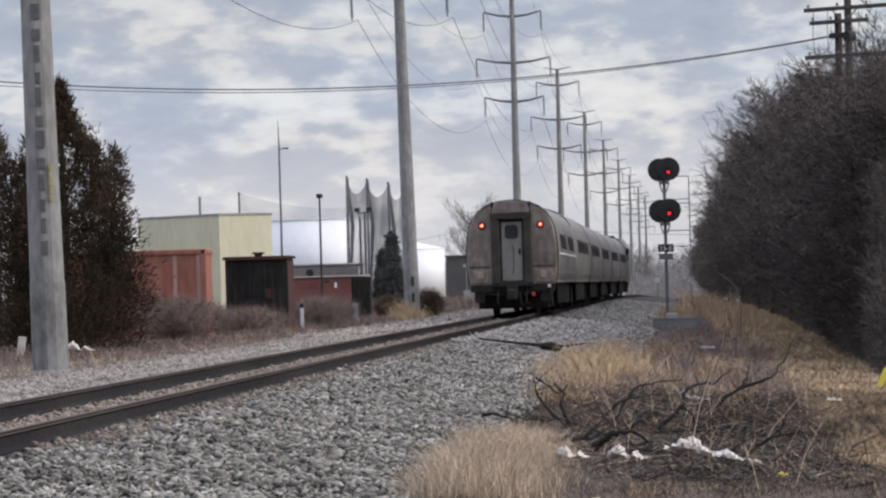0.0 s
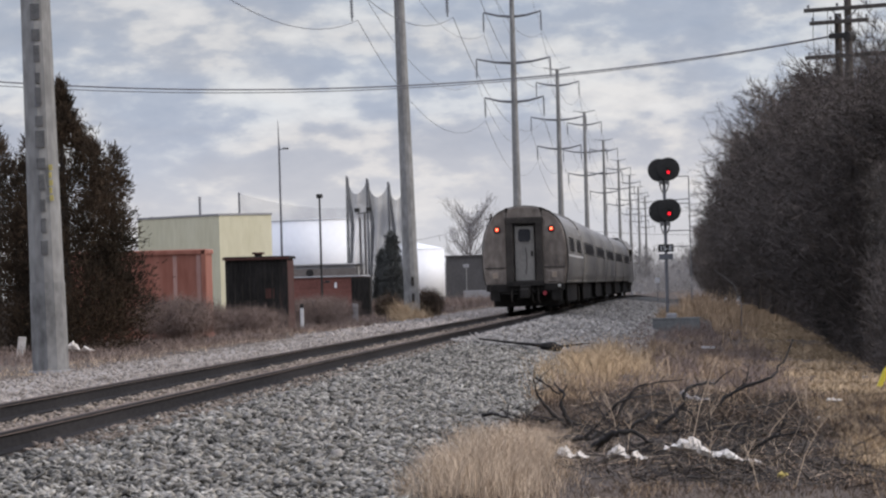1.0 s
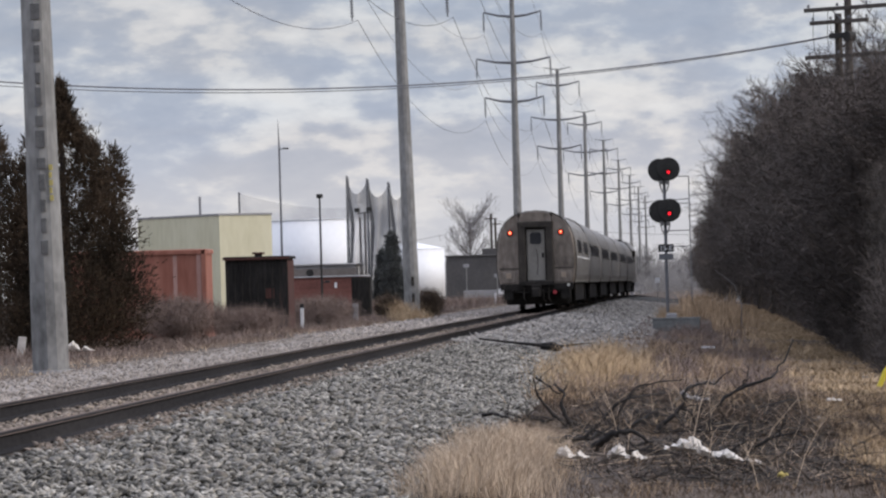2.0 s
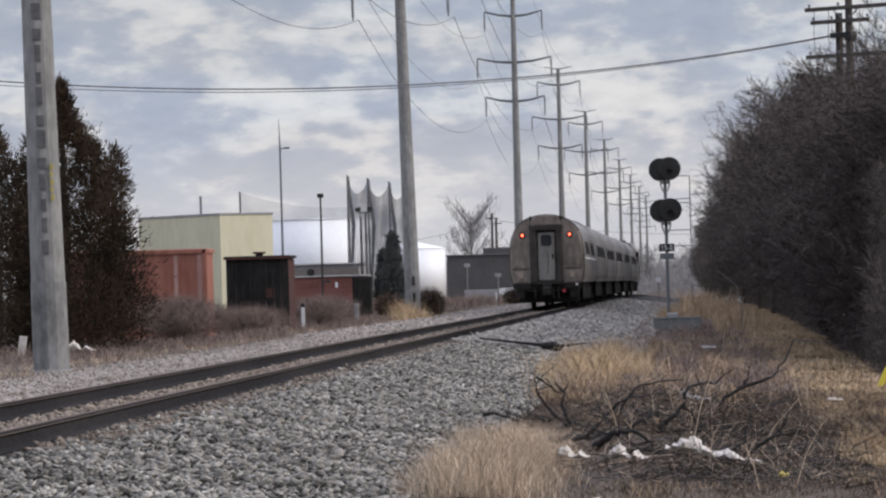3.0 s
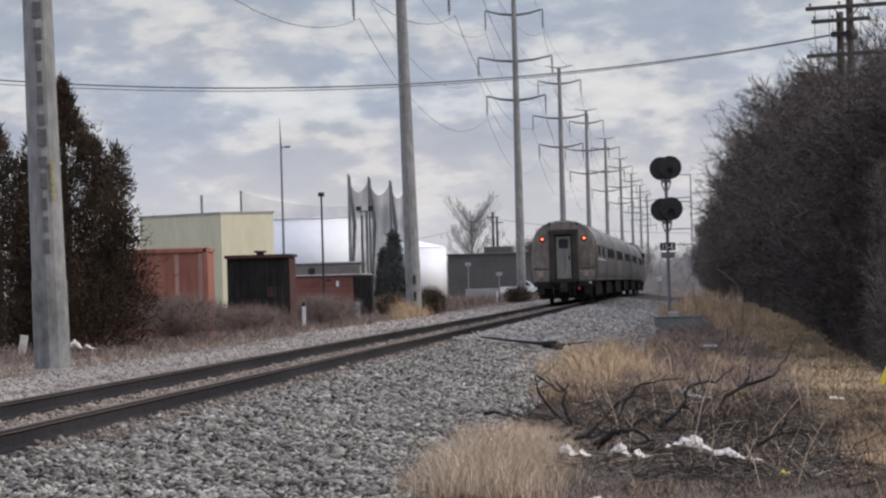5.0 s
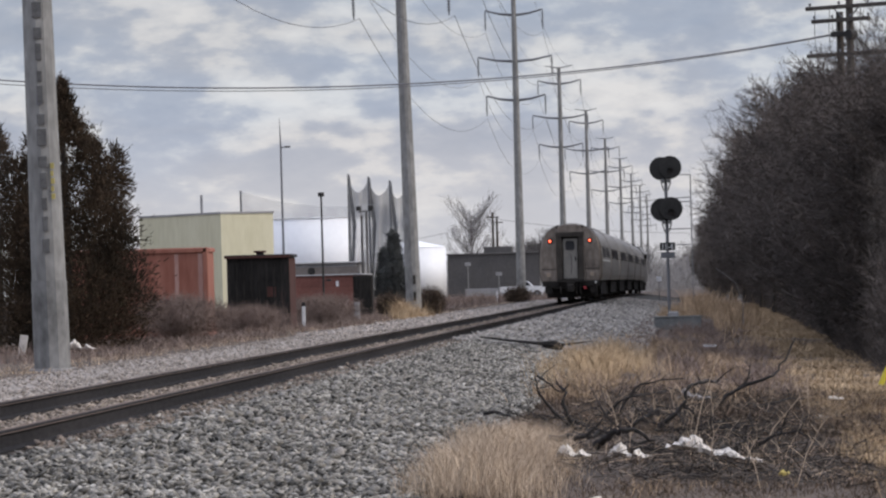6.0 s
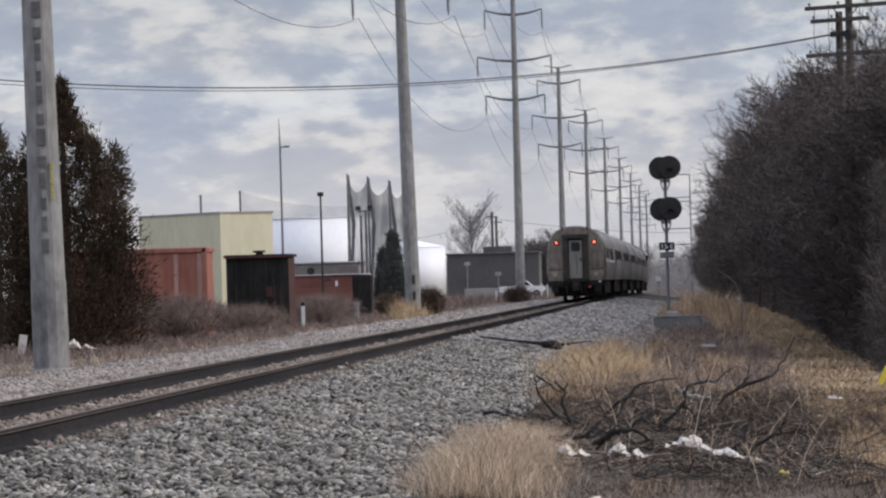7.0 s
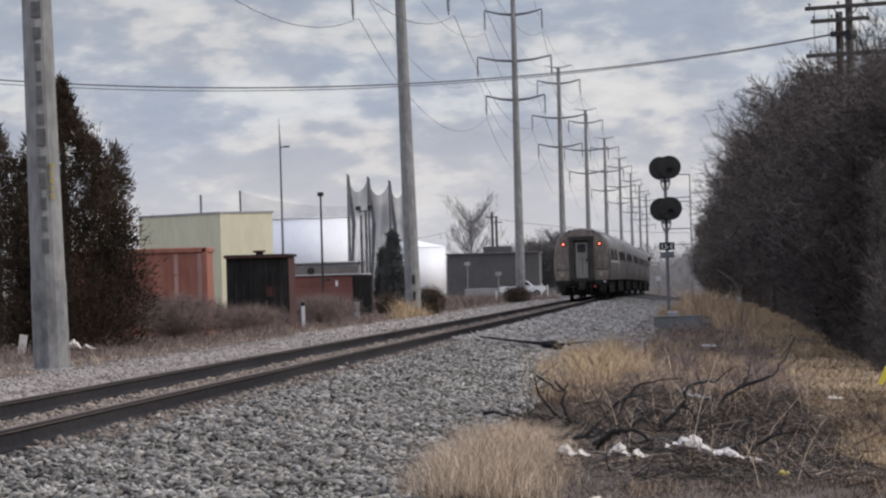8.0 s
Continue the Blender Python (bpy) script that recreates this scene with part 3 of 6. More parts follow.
    for s in (-1, 1):
        part("grab_iron", Geo().tube([(s * 1.32, 0.0, 1.1), (s * 1.34, -0.06, 1.0), (s * 1.36, -0.06, 0.55), (s * 1.3, 0.0, 0.5)], 0.015, 6), M_RUBBER, car)


def build_locomotive():
    loco = thing("locomotive", "grey diesel passenger locomotive at the head of the train", "locomotive")
    sec = lambda y, k: [(1.5 * k, y, 1.0), (1.5 * k, y, 3.5), (1.1 * k, y, 4.15 + (k - 1)), (-1.1 * k, y, 4.15 + (k - 1)), (-1.5 * k, y, 3.5), (-1.5 * k, y, 1.0)]
    part("body", Geo().loft([sec(0, 0.97), sec(0.4, 1.0), sec(17.5, 1.0), sec(20.5, 0.86)]), M_SIDE, loco, "grey painted body")
    for y in (5, 8):
        part("roof_fan", Geo().disc((0, y, 4.14), 0.7, 0.16, 20, "z"), M_DARK, loco)
    part("exhaust_stack", Geo().bev(-0.5, 0.5, 11, 12.4, 4.1, 4.45, 0.05), M_DARK, loco)
    for s in (-1, 1):
        part("mirror", Geo().bev(s * 1.62 - 0.1, s * 1.62 + 0.1, 1.2, 1.5, 3.0, 3.4), M_DARK, loco)
        part("grille", Geo().box(s * 1.5 - 0.02, s * 1.5 + 0.02, 1.5, 9, 2.6, 3.4), M_DARK, loco)
    part("underframe", Geo().box(-1.3, 1.3, 0.3, 20, 0.75, 1.05).bev(-1.35, 1.35, 7, 13, 0.3, 0.8), M_DARK, loco)
    bogie(loco, 3.5)
    bogie(loco, 16.5)
    return loco


SPEED, REAR0, PITCH = 12.2, 155.0, 26.0


def build_train():
    cars = []
    for i in range(6):
        bands = ((5.0, 11.5), (15.5, 22.5)) if i == 0 else ((3.4, 22.0),)
        what = "grimy stainless rear passenger coach with lit red tail lamps" if i == 0 else "dusty stainless passenger coach coupled within the train"
        cars.append(tagged(build_car("passenger_coach", i == 0, bands, what, i == 4), group="cars of the train"))
    cars.append(tagged(build_locomotive(), group="cars of the train"))
    return cars


# ---- overhead line ----
POLES = [85.0, 195.0, 318.0, 428.0, 538.0, 648.0, 758.0, 868.0, 978.0, 1088.0]
ARMS = [(14.55, 2.15), (17.4, 2.7), (20.8, 2.1)]
POLE_X = -12.4
TOP = 22.5


def pole_x(y):
    return POLE_X + max(0.0, y - 600) * 0.004


def build_poles():
    g = Geo()
    k = 12
    prof = [(-3.0, 0.37), (-0.6, 0.36), (0.0, 0.355), (3.5, 0.325), (7.0, 0.297), (11, 0.262), (15, 0.228), (19, 0.195), (TOP, 0.17)]
    g.tube([(0, 0, z) for z, r in prof], [r for z, r in prof], k)
    lean = (pose(-12.58, POLES[0], -0.36, 0, -0.9, 0), pose(-12.44, POLES[1], -0.36, 0, -0.9, 0))
    first = thing("transmission_pole", "tall tapered grey steel transmission pole with davit arms beside the track", "utility pole", lean[0], "transmission poles")
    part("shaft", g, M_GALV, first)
    for z, reach in ARMS:
        for s in (-1, 1):
            arm = part("davit_arm", Geo().tube([(s * 0.15, 0, z + 0.06), (s * reach * 0.5, 0, z + 0.15), (s * reach, 0, z + 0.42)], [0.11, 0.085, 0.06], 7), M_GALV2, first)
            ins = Geo().tube([(s * reach, 0, z + 0.42), (s * reach, 0, z - 1.05)], 0.035, 6)
            for q in range(9):
                ins.disc((s * reach, 0, z + 0.2 - 0.13 * q), 0.085, 0.05, 8, "z")
            part("insulator", ins, M_GALV2, arm, "grey suspension insulator string")
    for s in (-1, 1):
        part("shield_wire_arm", Geo().tube([(0, 0, TOP - 0.1), (s * 1.35, 0, TOP + 0.15)], [0.07, 0.04], 6), M_GALV2, first)
    part("footing", Geo().disc((0, 0, -3.0), 0.5, 3.02, 18, "z"), M_GREYW, first)
    for y in POLES[1:]:
        c = copy_thing(first, lean[1] if y == POLES[1] else pose(pole_x(y), y, -0.20 if y == POLES[2] else -0.36))
        if y == POLES[1]:
            for z in (0.75, 1.5):
                part("access_slot", Geo().bev(0.02, 0.14, -0.365, -0.33, z, z + 0.4, 0.01), M_RUBBER, c, "dark slot in the pole")
    # The nearest shaft gets the steel with shade in its colour.
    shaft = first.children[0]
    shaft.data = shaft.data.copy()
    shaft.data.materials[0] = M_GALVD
    for i in range(5):
        part("stencil_mark", Geo().box(0.17, 0.24 - 0.02 * (i % 2), -0.312, -0.275, 3.34 + 0.15 * i, 3.45 + 0.15 * i), M_STENCIL, first, "faded yellow stencilled mark")
    part("step_plate", Geo().box(-0.05, 0.05, -0.325, -0.30, 5.2, 5.4), M_GALV2, first)
    part("base_sleeve", Geo().tube([(0, 0, -0.3), (0, 0, 1.75)], [0.366, 0.352], 12), M_SLEEVE, first, "paler worn base sleeve")
    # Step lugs, widened to imitate the jagged edge of the pole's shade.
    for i in range(26):
        z = 2.3 + 0.42 * i
        r = 0.355 - 0.0083 * z
        w = 0.075 + 0.022 * math.sin(i * 5.3)
        part("step_lug", Geo().bev(0.03 - w, 0.03 + w, -r - 0.022, -r + 0.03, z, z + 0.27 + 0.07 * math.sin(i * 2.9), 0.012), M_LUG, first)
    # conductors
    for z, reach in ARMS:
        for s in (-1, 1):
            line = thing("power_line", "thin grey overhead power conductor hung between steel poles", "power line", None, "transmission conductors")
            ends = [-30.0] + POLES
            for a, b in zip(ends, ends[1:]):
                g = Geo()
                pts = []
                for i in range(17):
                    q = i / 16
                    y = a + (b - a) * q
                    pts.append((pole_x(a) * (1 - q) + pole_x(b) * q + s * reach, y, z - 1.05 - 0.36 - 2.6 * 4 * q * (1 - q)))
                part("span", g.tube(pts, 0.014, 4, False), M_CABLE, line)
    for s in (-1, 1):
        line = thing("shield_wire", "thin shield wire at the pole tops", "power line", None, "transmission conductors")
        for a, b in zip(POLES, POLES[1:]):
            part("span", Geo().tube([(pole_x(a) + s * 1.35, a + (b - a) * q / 8, TOP - 0.2 - 1.6 * 4 * (q / 8) * (1 - q / 8)) for q in range(9)], 0.011, 3, False), M_CABLE, line)


# ---- signal ----
def build_signal():
    sig = thing("railway_signal", "black two-headed railway signal mast with ladder beside the track", "railway signal", pose(-0.85, 165, ground_z(-0.85, 165)))
    b = -ground_z(-0.85, 165)
    part("mast", Geo().tube([(0, 0, 0), (0, 0, b + 5.0)], 0.065, 10), M_GALV2, sig, "grey steel mast")
    part("footing", Geo().bev(-0.35, 0.35, -0.35, 0.35, -0.3, 0.15, 0.03), M_GREYW, sig, "pale concrete footing")
    vanes = []
    for z in (5.28, 3.72):
        zz = z + b
        head = part("signal_head", Geo().disc((-0.17, -0.16, zz - 0.03), 0.44, 0.05, 36).disc((0.17, -0.24, zz), 0.44, 0.05, 36), M_BLACK, sig, "pair of round black background discs")
        hd = Geo()
        for x, y in ((-0.17, -0.1), (0.17, -0.18)):
            hd.bev(x - 0.16, x + 0.16, y, y + 0.45, zz - 0.2, zz + 0.2, 0.04)
        part("lamp_case", hd, M_BLACK, head)
        part("hood", Geo().loft([[(0.17 + math.cos(a) * r, yy, zz - 0.12 + math.sin(a) * r) for a in [math.radians(q) for q in range(0, 181, 15)] for r in (0.115,)] +
                                 [(0.17 + math.cos(a) * 0.105, yy, zz - 0.12 + math.sin(a) * 0.105) for a in [math.radians(q) for q in range(180, -1, -15)]] for yy in (-0.42, -0.24)]), M_BLACK, head)
        part("lens", Geo().disc((0.17, -0.262, zz - 0.12), 0.06, 0.03, 20), M_SIGRED, head, "red signal lens")
        vanes.append(part("lens_shutter", Geo().disc((0, 0, 0), 0.10, 0.012, 20), M_BLACK, head, "", False, pose(0.17, -0.30, zz + 0.16)))
        br = Geo()
        for s in (-1, 1):
            br.tube([(s * 0.12, -0.05, zz - 0.42), (s * 0.17, -0.05, zz - 0.58), (s * 0.10, -0.05, zz - 0.8), (0, 0, zz - 0.98)], 0.03, 6)
            br.disc((s * 0.12, -0.2, zz - 0.50), 0.085, 0.2, 12)
        part("bracket", br, M_GALV, sig, "grey mounting bracket with cable loops")
    lad = Geo()
    part("ladder_stile", lad.tube([(0.93, 0.3, 0), (0.93, 0.3, b + 5.0)], 0.022, 6), M_GALV2, sig)
    for z in (5.0, 3.98, 2.95, 2.35, 4.5):
        part("ladder_stay", Geo().tube([(0.05 if z < 4.9 else 0.45, 0.05, b + z - (0.4 if z == 4.5 else 0)), (0.93, 0.3, b + z - (0.35 if z == 4.5 else 0))], 0.02, 6), M_GALV2, sig)
    pl = part("number_plate", Geo().bev(-0.29, 0.29, -0.13, -0.10, b + 2.15, b + 2.44, 0.01), M_BLACK, sig, "black plate with white characters")
    cu = bpy.data.curves.new("characters", "FONT")
    cu.body, cu.size, cu.extrude, cu.align_x = "15-E", 0.27, 0.003, "CENTER"
    tx = new("characters_curve", cu)
    dg = bpy.context.evaluated_depsgraph_get()
    me = bpy.data.meshes.new_from_object(tx.evaluated_get(dg))
    bpy.data.objects.remove(tx)
    me.materials.clear()
    part("characters", me, M_WHITE, pl, "white characters", False, pose(0, -0.137, b + 2.2, 90, 0, 0))
    part("lower_plate", Geo().bev(-0.27, 0.27, -0.12, -0.10, b + 1.85, b + 2.08, 0.01), M_GALV2, sig)
    return vanes


# ---- plants ----
def scatter_slivers(rng, centres, length, width, droop=0.0, spread=1.0):
    """Many thin slivers (twigs, sprays or blades): vertices and faces for from_pydata, made at once."""
    n = len(centres)
    d = rng.normal(size=(n, 3))
    d[:, 2] = d[:, 2] * spread + droop
    d /= np.linalg.norm(d, axis=1)[:, None] + 1e-9
    u = np.cross(d, rng.normal(size=(n, 3)))
    u /= np.linalg.norm(u, axis=1)[:, None] + 1e-9
    ln = length * rng.uniform(0.5, 1.4, n)[:, None]
    wd = width * rng.uniform(0.6, 1.4, n)[:, None]
    v = np.stack([centres - u * wd * 0.5, centres + u * wd * 0.5, centres + d * ln + u * wd * 0.15, centres + d * ln - u * wd * 0.15], 1).reshape(-1, 3)
    f = np.arange(4 * n).reshape(n, 4)
    return v, f


def np_mesh(name, v, f):
    me = bpy.data.meshes.new(name)
    me.vertices.add(len(v))
    me.vertices.foreach_set("co", np.asarray(v, dtype=np.float32).ravel())
    k = f.shape[1]
    me.loops.add(f.size)
    me.loops.foreach_set("vertex_index", f.astype(np.int32).ravel())
    me.polygons.add(len(f))
    me.polygons.foreach_set("loop_start", np.arange(0, f.size, k, dtype=np.int32))
    me.update(calc_edges=True)
    me.validate()
    return me


def limbs(rng, height, r0, spread, count, base=0.12):
    """Trunk and limbs of a tree, as tapered tubes."""
    g = Geo()
    lean = rng.normal(0, 0.03, 2)
    trunk = [(lean[0] * z + 0.05 * math.sin(z * 1.3), lean[1] * z, z) for z in np.linspace(-0.2, height * 0.85, 7)]
    g.tube(trunk, list(np.linspace(r0, r0 * 0.2, 7)), 7)
    tips = []
    for i in range(count):
        q = base + (0.8 - base) * rng.random()
        z0 = height * q
        a = rng.uniform(0, 2 * math.pi)
        ln = spread * (1.15 - q * 0.75) * rng.uniform(0.45, 1.25)
        pts = []
        for s in np.linspace(0, 1, 5):
            pts.append((lean[0] * z0 + math.cos(a) * ln * s + rng.normal(0, 0.06), lean[1] * z0 + math.sin(a) * ln * s + rng.normal(0, 0.06), z0 + ln * s * (0.5 + 0.6 * s)))
        g.tube(pts, list(np.linspace(r0 * 0.4, r0 * 0.06, 5)), 5)
        tips += pts[1:]
    return g, tips


def sprigs(rng, bases, headings, per, length, width, loose):
    """Twigs set along short shoots: the shoots and their twigs as slivers."""
    n = len(bases)
    h = headings / (np.linalg.norm(headings, axis=1)[:, None] + 1e-9)
    ln = length * 3.4 * rng.uniform(0.5, 1.3, n)
    side = np.cross(h, rng.normal(size=(n, 3)))
    side /= np.linalg.norm(side, axis=1)[:, None] + 1e-9
    def sliver(p, d, u, le, w):
        a, b = p - u * w, p + u * w
        q = p + d * le
        return np.stack([a, b, q + u * w * 0.3, q - u * w * 0.3], 1).reshape(-1, 3)
    out = [sliver(bases, h, side, ln[:, None], np.full((n, 1), width * 0.9))]
    k = np.repeat(np.arange(n), per)
    p = bases[k] + h[k] * (ln[k] * rng.uniform(0.15, 1.0, len(k)))[:, None]
    d = h[k] + rng.normal(0, loose, (len(k), 3))
    d /= np.linalg.norm(d, axis=1)[:, None]
    u = np.cross(d, rng.normal(size=(len(k), 3)))
    u /= np.linalg.norm(u, axis=1)[:, None] + 1e-9
    out.append(sliver(p, d, u, (length * rng.uniform(0.4, 1.3, len(k)))[:, None], np.full((len(k), 1), width * 0.5)))
    v = np.concatenate(out)
    v[:, 2] = np.maximum(v[:, 2], 0.02)
    return v, np.arange(len(v)).reshape(-1, 4)


def bare_tree(name, label, m, seed, height, width, shoots, material, twig=(0.35, 0.014), group="", r0=0.12, base=0.05, limb_count=26, per=40, loose=0.55, rise=0.55):
    rng = np.random.default_rng(seed)
    t = thing(name, label, "tree", m, group)
    g, tips = limbs(rng, height, r0, width * 0.5, limb_count, base)
    part("trunk", g, M_BARK if material in (M_TWIG, M_TWIG_HAZE) else material, t)
    tips = np.array(tips)
    b = tips[rng.integers(0, len(tips), shoots)] + rng.normal(0, 1, (shoots, 3)) * (width * 0.03, width * 0.03, height * 0.02)
    out = b * (1, 1, 0)
    out /= np.linalg.norm(out, axis=1)[:, None] + 0.3
    head = out * 0.7 + (0, 0, rise) + rng.normal(0, 0.55, (shoots, 3))
    v, f = sprigs(rng, b, head, per, twig[0], twig[1], loose)
    part("crown", np_mesh("crown", v, f), material, t, "leafless crown of fine twigs")
    return t


def build_hedge():
    """The overgrown row of leafless trees and shrubs on the far bank."""
    kinds = []
    for i in range(4):
        kinds.append(bare_tree("hedgerow_tree", "dense dark leafless hedgerow tree with tangled twigs", pose(8 + i, 95, -0.9), 40 + i, (10.6, 9.6, 11.4, 10.2)[i], (6.2, 6.8, 5.8, 6.6)[i], 2300, M_TWIG, (0.21, 0.015), "hedgerow trees", 0.14, 0.01, 75, 34, 0.9))
    # Farther trees take the twig colour with haze mixed in.
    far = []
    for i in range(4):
        far.append(bare_tree("hedgerow_tree", "dark leafless tree further along the hedgerow", pose(8 + i, 195, -0.9), 40 + i, (10.6, 9.6, 11.4, 10.2)[i], (6.2, 6.8, 5.8, 6.6)[i], 1700, M_TWIG_HAZE, (0.30, 0.024), "hedgerow trees", 0.14, 0.01, 40, 16, 0.9))
    placed = set()
    rng = np.random.default_rng(9)
    i = 0
    y = 96.0
    first = True
    while y < 420:
        for row, off in ((0, 2.1), (1, 4.6)):
            yy = y + row * 2.2 + rng.normal(0, 0.4)
            x = 4.1 + off + rng.normal(0, 0.25) - float(np.interp(yy, [96, 190], [1.3, 0.0])) * (1 - row)
            s = rng.uniform(0.84, 1.08) * np.interp(yy, [96, 130, 165, 205, 300], [0.64, 0.72, 0.80, 1.02, 1.10]) * (1.0 if row == 0 else 1.04)
            m = pose(x, yy, -0.95, 0, 0, rng.uniform(0, 360))
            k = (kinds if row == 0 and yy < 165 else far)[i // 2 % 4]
            i += 1
            if k.name not in placed:
                placed.add(k.name)
                k.matrix_basis = m
                k.scale = (0.85, 0.85, s)
                continue
            c = copy_thing(k, m)
            c.scale = (max(s, 0.85), max(s, 0.85), s)
        y += 3.4 if y < 180 else 6.5
    for q in range(9):
        bare_tree("hedgerow_tree", "sparse grey-brown leafless tree rising from the hedgerow", pose(3.9 + rng.uniform(0, 1.2), 170 + q * 23 + rng.normal(0, 3), -0.95), 60 + q, (9.6 + 0.35 * q) * rng.uniform(0.95, 1.1), 6.2, 420, M_TWIG, (0.36, 0.012), "hedgerow trees", 0.12, 0.1, 44, 22)
    for x, y, h, n in ((7.0, 168, 12.0, 650), (8.0, 160, 11.2, 500), (7.9, 176, 12.9, 600)):
        bare_tree("hedgerow_tree", "sparse dark leafless tree beside the old timber pole", pose(x, y, -0.95), int(y), h, 5.6, n, M_TWIG, (0.34, 0.016), "hedgerow trees", 0.12, 0.1, 44, 24)
    for q in range(12):
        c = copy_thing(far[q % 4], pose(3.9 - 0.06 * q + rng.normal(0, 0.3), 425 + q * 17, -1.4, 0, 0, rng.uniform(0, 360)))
        s = rng.uniform(0.7, 0.95)
        c.scale = (s, s, s)
    for x, y, w, h in ((4.35, 119.5, 1.7, 2.4), (4.75, 111, 1.8, 2.2), (4.5, 128, 1.5, 2.0)):
        shrub("shrub", "dark leafless bush jutting from the hedgerow foot", pose(x, y, -0.95), int(y), w, h, 14000, M_DKTWIG, (0.22, 0.014), "hedgerow bushes")
    # low scrub along the foot of the hedge
    rng = np.random.default_rng(77)
    n = 56000
    yy = 84 + 300 * rng.random(n) ** 1.8
    c = np.stack([3.65 + np.clip((yy - 88) * 0.007, 0, 0.7) + 2.6 * rng.random(n) ** 1.3, yy, -0.98 + 2.4 * rng.random(n) ** 2.0], 1)
    n = 60000
    near = np.stack([3.75 + 3.2 * rng.random(n), rng.uniform(84, 104, n), -0.98 + 4.2 * rng.random(n) ** 1.3], 1)
    near[:, 0] += np.clip(near[:, 2] - 3.0, 0, 3) * 0.5
    v, f = scatter_slivers(rng, c, 0.4, 0.016, 0.9)
    v2, f2 = scatter_slivers(rng, near, 0.26, 0.009, 0.9)
    tagged(part("scrub", np_mesh("scrub", v2, f2), M_DKTWIG), "dark dense brambles at the near end of the hedgerow", "shrub", kind="stuff")
    tagged(part("scrub", np_mesh("scrub", v, f), M_TWIG), "dark tangled scrub at the foot of the hedgerow", "shrub", kind="stuff")


def cone_tree(name, label, m, seed, height, radius, n, material, sliver=(0.22, 0.07), category="tree", lobes=5, skirt=0.06, full=1.95, low=0.28, shape=None, clumps=260):
    rng = np.random.default_rng(seed)
    t = thing(name, label, category, m)
    part("trunk", Geo().tube([(0, 0, -0.2), (0.03, 0, height * 0.4), (0, 0.02, height * 0.9)], [radius * 0.11, radius * 0.07, 0.02], 8), M_BARK, t)
    # clumps on an uneven cone
    nc = clumps
    q = rng.random(nc) ** (1.4 if shape else 1.1)
    a = rng.uniform(0, 2 * math.pi, nc)
    prof = np.clip(np.minimum(1.0, (q + low) * 2.4) * (1.0 - q ** full) ** 0.82, 0.03, 1)
    if shape:
        prof = np.interp(q, *shape)
    wob = 1 + 0.18 * np.sin(a * lobes + q * 9) + rng.normal(0, 0.07, nc)
    r = radius * prof * wob * np.sqrt(rng.uniform(0.25, 1.0, nc))
    cl = np.stack([np.cos(a) * r, np.sin(a) * r, height * (skirt + (1 - skirt) * q)], 1)
    size = np.clip(radius * 0.125 * (1.15 - q) * rng.uniform(0.6, 1.5, nc), 0.06, 1)
    pick = rng.integers(0, nc, n)
    c = cl[pick] + rng.normal(0, 1, (n, 3)) * size[pick][:, None] * (1, 1, 1.5)
    d = (c - cl[pick]) / (size[pick][:, None] + 1e-6) * 0.5 + (c * (1, 1, 0)) / (radius + 1e-6) * 0.5
    d[:, 2] += 0.7
    v, f = sprigs(rng, c[: n // 5], d[: n // 5], 5, sliver[0], sliver[1], 1.1)
    part("crown", np_mesh("crown", v, f), material, t, "uneven crown of small scaly sprays")
    return t


def shrub(name, label, m, seed, w, h, n, material, sliver=(0.3, 0.014), group=""):
    rng = np.random.default_rng(seed)
    t = thing(name, label, "shrub", m, group)
    g = Geo()
    for i in range(9):
        a = rng.uniform(0, 6.28)
        g.tube([(0, 0, -0.1), (math.cos(a) * w * 0.15, math.sin(a) * w * 0.15, h * 0.4), (math.cos(a) * w * 0.35, math.sin(a) * w * 0.35, h * 0.8)], [0.03, 0.02, 0.008], 5)
    part("stem", g, M_BARK, t)
    d = rng.normal(size=(n, 3))
    d /= np.linalg.norm(d, axis=1)[:, None]
    d *= rng.random(n)[:, None] ** 0.4 * (1 + 0.15 * np.sin(5 * np.arctan2(d[:, 1], d[:, 0])))[:, None]
    c = d * (w * 0.5, w * 0.5, h * 0.42) + (0, 0, h * 0.45)
    c[:, 2] = np.clip(c[:, 2], 0, None)
    v, f = scatter_slivers(rng, c, sliver[0], sliver[1], 0.8)
    part("crown", np_mesh("crown", v, f), material, t)
    return t


